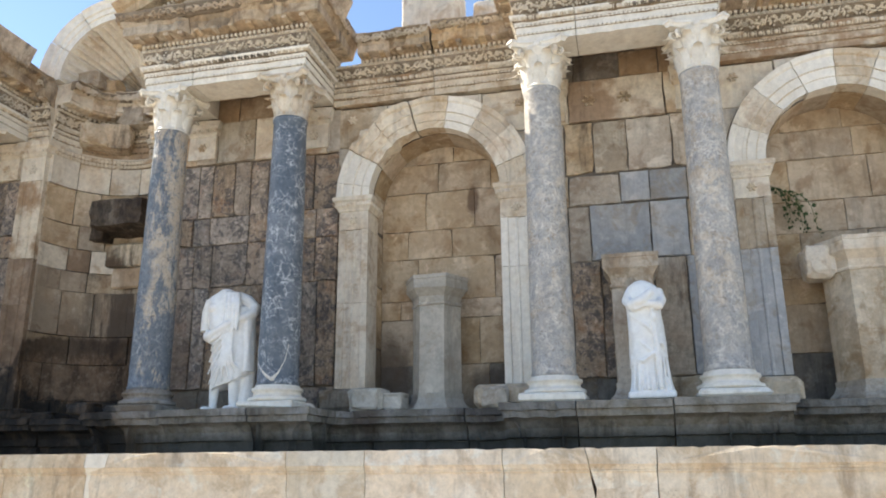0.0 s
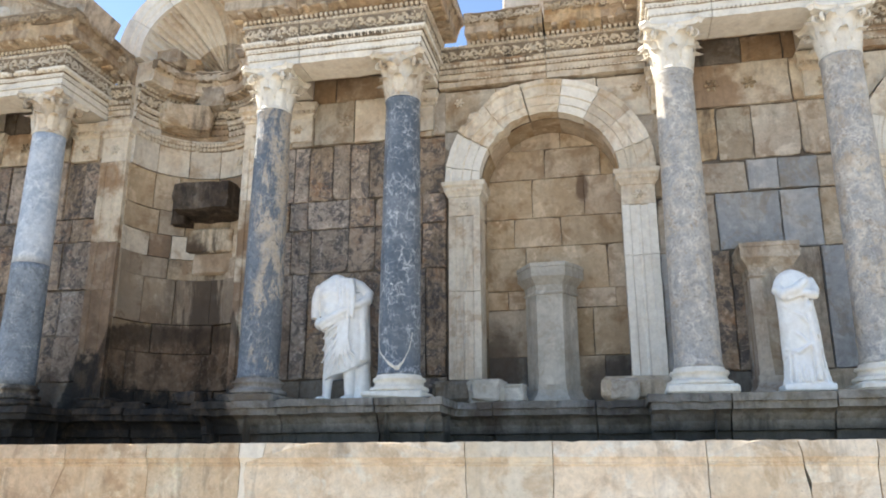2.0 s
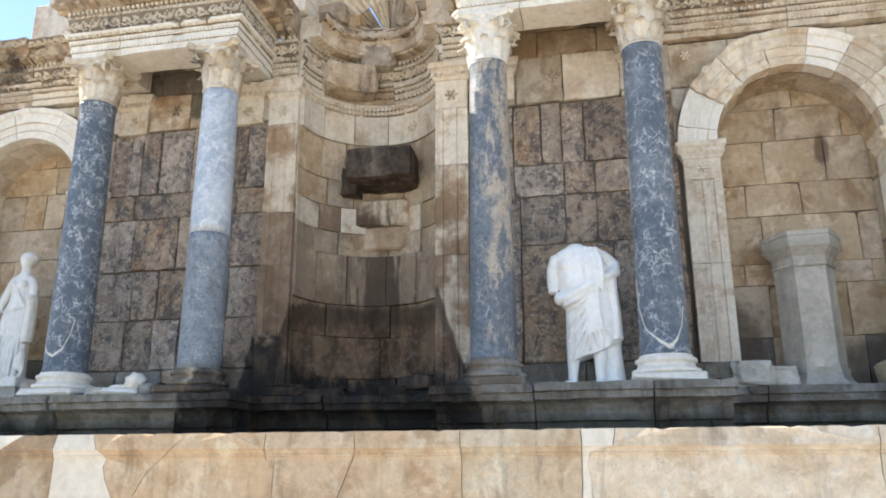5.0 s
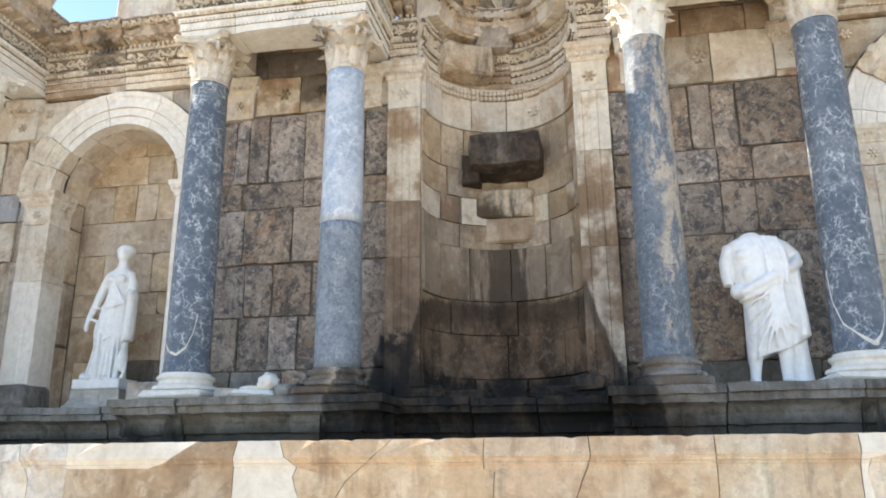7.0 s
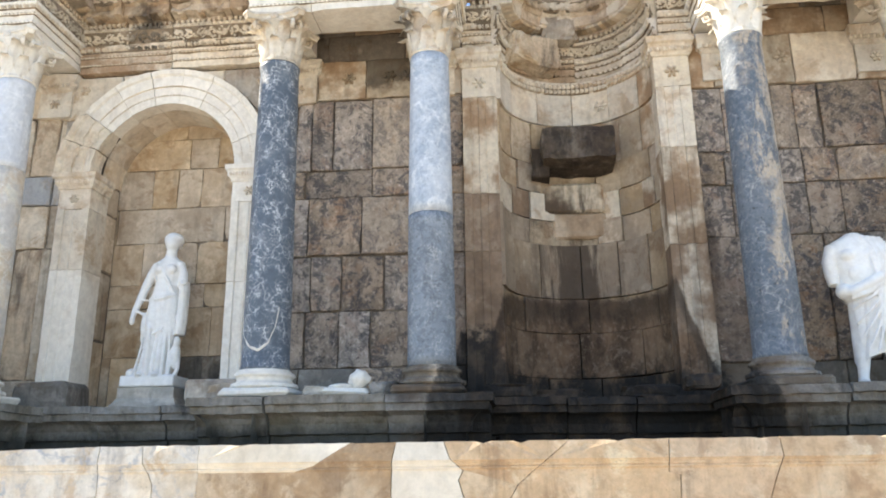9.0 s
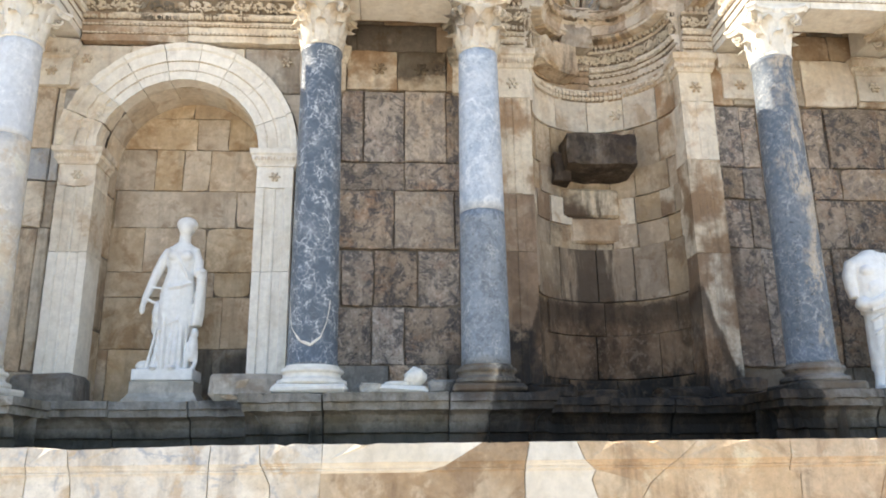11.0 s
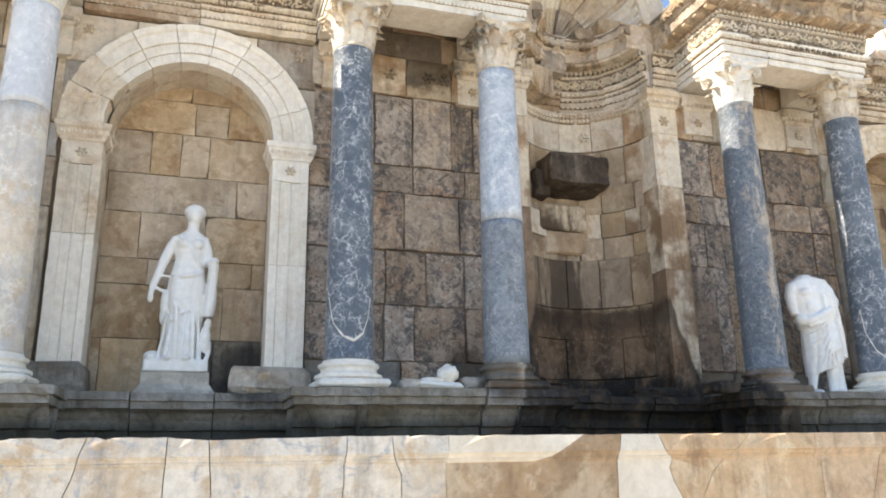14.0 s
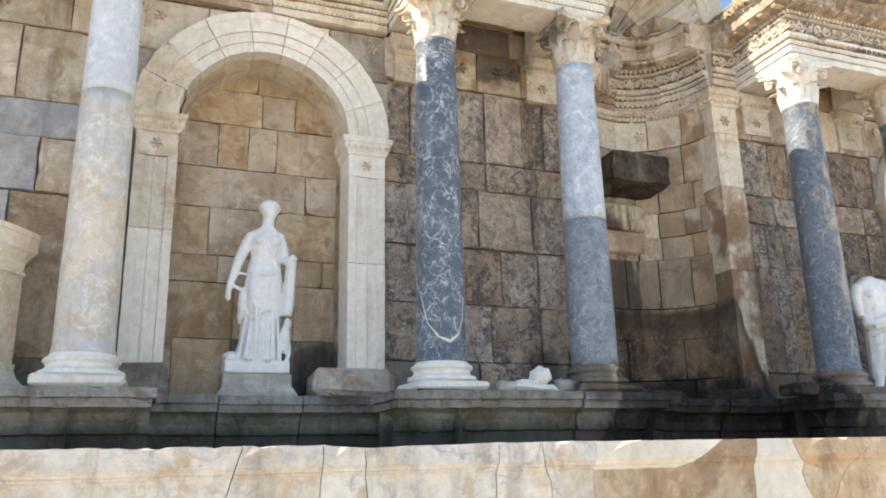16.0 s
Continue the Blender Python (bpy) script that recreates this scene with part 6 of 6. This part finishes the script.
# the headless woman wrapped in her mantle
woman = [
    slab(-0.225, 0.225, -0.17, 0.17, 0.0, 0.07, 0.012),
    draped([(0.06, 0.01, 0, 0.21, 0.155, 1.0), (0.15, 0.005, 0, 0.185, 0.145, 1.0), (0.38, 0.0, 0, 0.17, 0.135, 0.7), (0.65, -0.005, 0, 0.168, 0.13, 0.15)], 19, 0.02, 0.05, 4.0),
    draped([(0.37, -0.005, -0.005, 0.182, 0.142, 0.25), (0.5, -0.005, 0, 0.182, 0.14, 0.2), (0.7, -0.01, 0, 0.172, 0.135, 0.15), (0.84, -0.02, 0, 0.165, 0.13, 0.12), (0.95, -0.02, 0, 0.172, 0.135, 0.12), (1.06, -0.02, 0, 0.165, 0.12, 0.1), (1.12, -0.025, 0, 0.14, 0.1, 0.05), (1.16, -0.03, 0, 0.085, 0.075, 0), (1.18, -0.03, 0, 0.04, 0.04, 0)], 7, 0.015, 0.7, 2.0, hem=0.02, tilt=0.25),
    tube([(-0.13, 0, 1.07), (-0.165, -0.05, 0.97), (-0.14, -0.125, 0.91), (-0.02, -0.165, 0.96), (0.07, -0.14, 1.05)], [0.06, 0.065, 0.06, 0.05, 0.036]),
    tube([(0.12, 0, 1.07), (0.15, -0.05, 0.96), (0.13, -0.13, 0.90), (0.03, -0.16, 0.92)], [0.058, 0.056, 0.048, 0.036]),
    tube([(-0.18, -0.03, 0.90), (-0.10, -0.15, 0.875), (0.04, -0.17, 0.92), (0.16, -0.08, 0.90)], [0.022, 0.026, 0.024, 0.018]),
    tube([(0.05, -0.14, 0.90), (0.075, -0.155, 0.65), (0.085, -0.16, 0.35), (0.09, -0.165, 0.09)], [0.016, 0.024, 0.026, 0.022]),
    tube([(-0.15, -0.08, 0.82), (0.0, -0.15, 0.70), (0.13, -0.12, 0.52), (0.17, -0.03, 0.40)], [0.014, 0.02, 0.018, 0.012]), tube([(-0.17, -0.05, 0.66), (-0.04, -0.145, 0.52), (0.08, -0.14, 0.38)], [0.012, 0.017, 0.012]),
    tube([(-0.17, -0.06, 0.40), (-0.06, -0.15, 0.36), (0.06, -0.155, 0.44)], [0.014, 0.02, 0.014]),
    *[tube([(u * 1.1, -0.17 + 1.7 * u * u, 0.08), (u, -0.145 + 1.7 * u * u, 0.22), (u * 0.95, -0.135 + 1.7 * u * u, 0.40)], [0.016, 0.013, 0.006], 8) for u in (-0.15, -0.105, -0.06, -0.02, 0.03, 0.13, 0.165)],
    ball(0.075, -0.165, 0.78, 0.03, 0.03, 0.045),
]
statue(woman, "headless white marble statue of a woman wrapped in a mantle", (0.16, 7.95, TOP + 0.005))


# ---- pedestals ----
def prism(radius, sides=6, turn=0.5):
    return [(radius * math.cos(2 * math.pi * (k + turn) / sides - math.pi / 2), radius * math.sin(2 * math.pi * (k + turn) / sides - math.pi / 2)) for k in range(sides)]


def pedestal_block(x, y, radius, top, label, sides=6, shaft=BASIN, cap=BASIN, turn=0.5):
    ob = thing("pedestal", label, "pedestal", "stone pedestals", at=(x, y, TOP - 0.005))
    h = top - TOP
    line = [(q.x, q.y) for q in [Vector(v) for v in prism(radius, sides, turn)]]
    def loop(prof, name, mat):
        part(name, wear(sweep(prof + [(-radius * 0.6, prof[-1][1]), (-radius * 0.6, prof[0][1])], [p for k in range(sides) for p in finer([line[k], line[(k + 1) % sides]], 0.12)[:-1]], True), 0.005, 0.012), mat, ob)
    loop([(0.09, 0.0), (0.085, 0.05), (0.04, 0.1), (0.015, 0.16), (0.02, 0.22)], "foot", shaft)
    loop([(0.0, 0.223), (0.0, h - 0.36)], "shaft", shaft)
    loop([(0.012, h - 0.357), (0.018, h - 0.34), (0.012, h - 0.325), (0.0, h - 0.32), (0.012, h - 0.25), (0.06, h - 0.18), (0.075, h - 0.165), (0.08, h - 0.155), (0.08, h - 0.05), (0.088, h - 0.045), (0.085, h)], "cap", cap)
    part("core", moved(lathe([(radius * 0.75, 0.01), (radius * 0.75, h - 0.01)], 12), Matrix()), shaft, ob)
    return ob


pedestal_block(-2.29, 9.12, 0.30, 3.72, "hexagonal grey limestone pedestal with a flared cap", 6)
pedestal_block(2.47, 9.06, 0.39, 3.82, "broad hexagonal pedestal with a chipped moulded cap", 6, LIME, PALE)
pedestal_block(0.045, 8.63, 0.30, 3.70, "square weathered limestone pedestal behind a statue", 4, LIME, LIME)
pedestal_block(-14.05, 8.35, 0.36, 3.38, "pale limestone pedestal between two columns", 6, PALE, PALE)
boulder("cap_fragment", 2.02, 8.98, 3.4, 0.3, 0.35, 0.36, PALE, 21.0, "broken corner of a moulded pedestal cap", "stone")

# fallen pieces on the ledges
frag = thing("foot_fragment", "broken white marble plinth with the remains of a statue's foot", "statue fragment", at=(-9.38, 7.95, TOP - 0.002))
part("plinth", slab(-0.23, 0.23, -0.15, 0.15, 0.0, 0.075, 0.012, 0.012, random.Random(2)), WHITE, frag)
bm = bmesh.new()
bmesh.ops.create_icosphere(bm, subdivisions=3, radius=1)
for v in bm.verts:
    v.co = Vector((v.co.x * 0.1, v.co.y * 0.11, v.co.z * 0.09)) * (1 + 0.25 * noise.noise(v.co * 2.2))
bm.transform(Matrix.Translation((0.12, 0, 0.15)))
part("foot", bm, WHITE, frag, smooth=True)
bm = bmesh.new()
bmesh.ops.create_icosphere(bm, subdivisions=2, radius=1)
bm.transform(Matrix.Translation((-0.04, -0.03, 0.09)) @ Matrix.Diagonal((0.13, 0.05, 0.03, 1)))
part("toe", bm, WHITE, frag, smooth=True)
for k, (x, y, w, d, h, mat) in enumerate(((-9.66, 7.9, 0.2, 0.2, 0.1, BASIN), (-9.02, 7.95, 0.26, 0.25, 0.13, PODIUM), (-3.0, 8.72, 0.4, 0.42, 0.27, BASIN), (-2.72, 8.78, 0.3, 0.35, 0.22, BASIN), (-1.5, 8.74, 0.3, 0.4, 0.26, LIME), (-10.98, 8.76, 0.3, 0.3, 0.25, LIME), (-6.2, 7.95, 0.3, 0.3, 0.13, PODIUM), (-7.9, 8.7, 0.5, 0.4, 0.16, PODIUM), (-7.4, 8.75, 0.5, 0.4, 0.1, PODIUM), (-6.5, 8.75, 0.6, 0.4, 0.12, PODIUM))):
    boulder("fallen_stone", x, y, TOP - 0.012, w, d, h, mat, 30.0 + k * 2.7, "rough fallen stone lying on the podium ledge", "stone", "fallen stones")

# ruined blocks round the foot of the shell
for k, (ang, z, w, h, mat) in enumerate(((150, 6.99, 0.4, 0.28, LIME), (128, 6.99, 0.36, 0.22, OCHRE), (60, 6.99, 0.34, 0.2, LIME), (35, 6.99, 0.36, 0.26, OCHRE))):
    a = radians(ang)
    boulder("ruined_block", APSE_X + 0.74 * math.cos(a), WALL + 0.74 * math.sin(a), z, w, 0.3, h, mat, 50.0 + k, "broken carved block lying on the niche cornice", "stone", "ruined blocks")


for k, (ang, z, w, h, mat) in enumerate(((118, 6.10, 0.5, 0.42, OCHRE), (140, 6.12, 0.42, 0.36, LIME), (98, 6.5, 0.44, 0.36, LIME))):
    a = radians(ang)
    lump = boulder("ruined_block", APSE_X + 0.80 * math.cos(a), WALL + 0.80 * math.sin(a), z, w, 0.32, h, mat, 70.0 + k, "worn brown block set in the broken niche cornice", "stone", "ruined blocks")
    lump.rotation_euler.z = a - math.pi / 2


# ---- plant hanging in the eastern niche ----
def creeper(x, y, z, seed):
    r = random.Random(seed)
    ob = thing("hanging_plant", "small dark green creeper hanging from the niche wall", "plant", at=(x, y, z))
    leaves = []
    for k in range(7):
        pts = [Vector((0.05 * k, 0, -0.02 * k))]
        way = Vector((r.uniform(0.3, 1.4), -0.15, -0.35)).normalized()
        for s in range(7):
            way = (way + Vector((r.uniform(-0.25, 0.25), r.uniform(-0.1, 0.1), -0.35))).normalized()
            pts.append(pts[-1] + way * r.uniform(0.06, 0.11))
        part("stem", tube(pts, [0.005 - 0.0005 * i for i in range(8)], 5), LEAFGREEN, ob)
        for p in pts[1:]:
            for j in range(2):
                size = r.uniform(0.016, 0.028)
                m = Matrix.Translation(p + Vector((r.uniform(-0.03, 0.03), r.uniform(-0.02, 0.02), r.uniform(-0.03, 0.03)))) @ Euler((r.uniform(0.6, 2.2), r.uniform(-0.6, 0.6), r.uniform(0, 6.3))).to_matrix().to_4x4()
                leaves.append(moved(([(-1 * size, 0, 0), (-0.5 * size, 0.8 * size, 0.2 * size), (0, 1.1 * size, 0), (0.5 * size, 0.8 * size, 0.2 * size), (size, 0, 0), (0, -0.9 * size, 0.1 * size)], [(0, 5, 4, 3, 2, 1)]), m))
    tagged(part("foliage", join(*leaves), LEAFGREEN, ob), kind="stuff")
    return ob


creeper(1.66, 9.3, 4.66, 3)
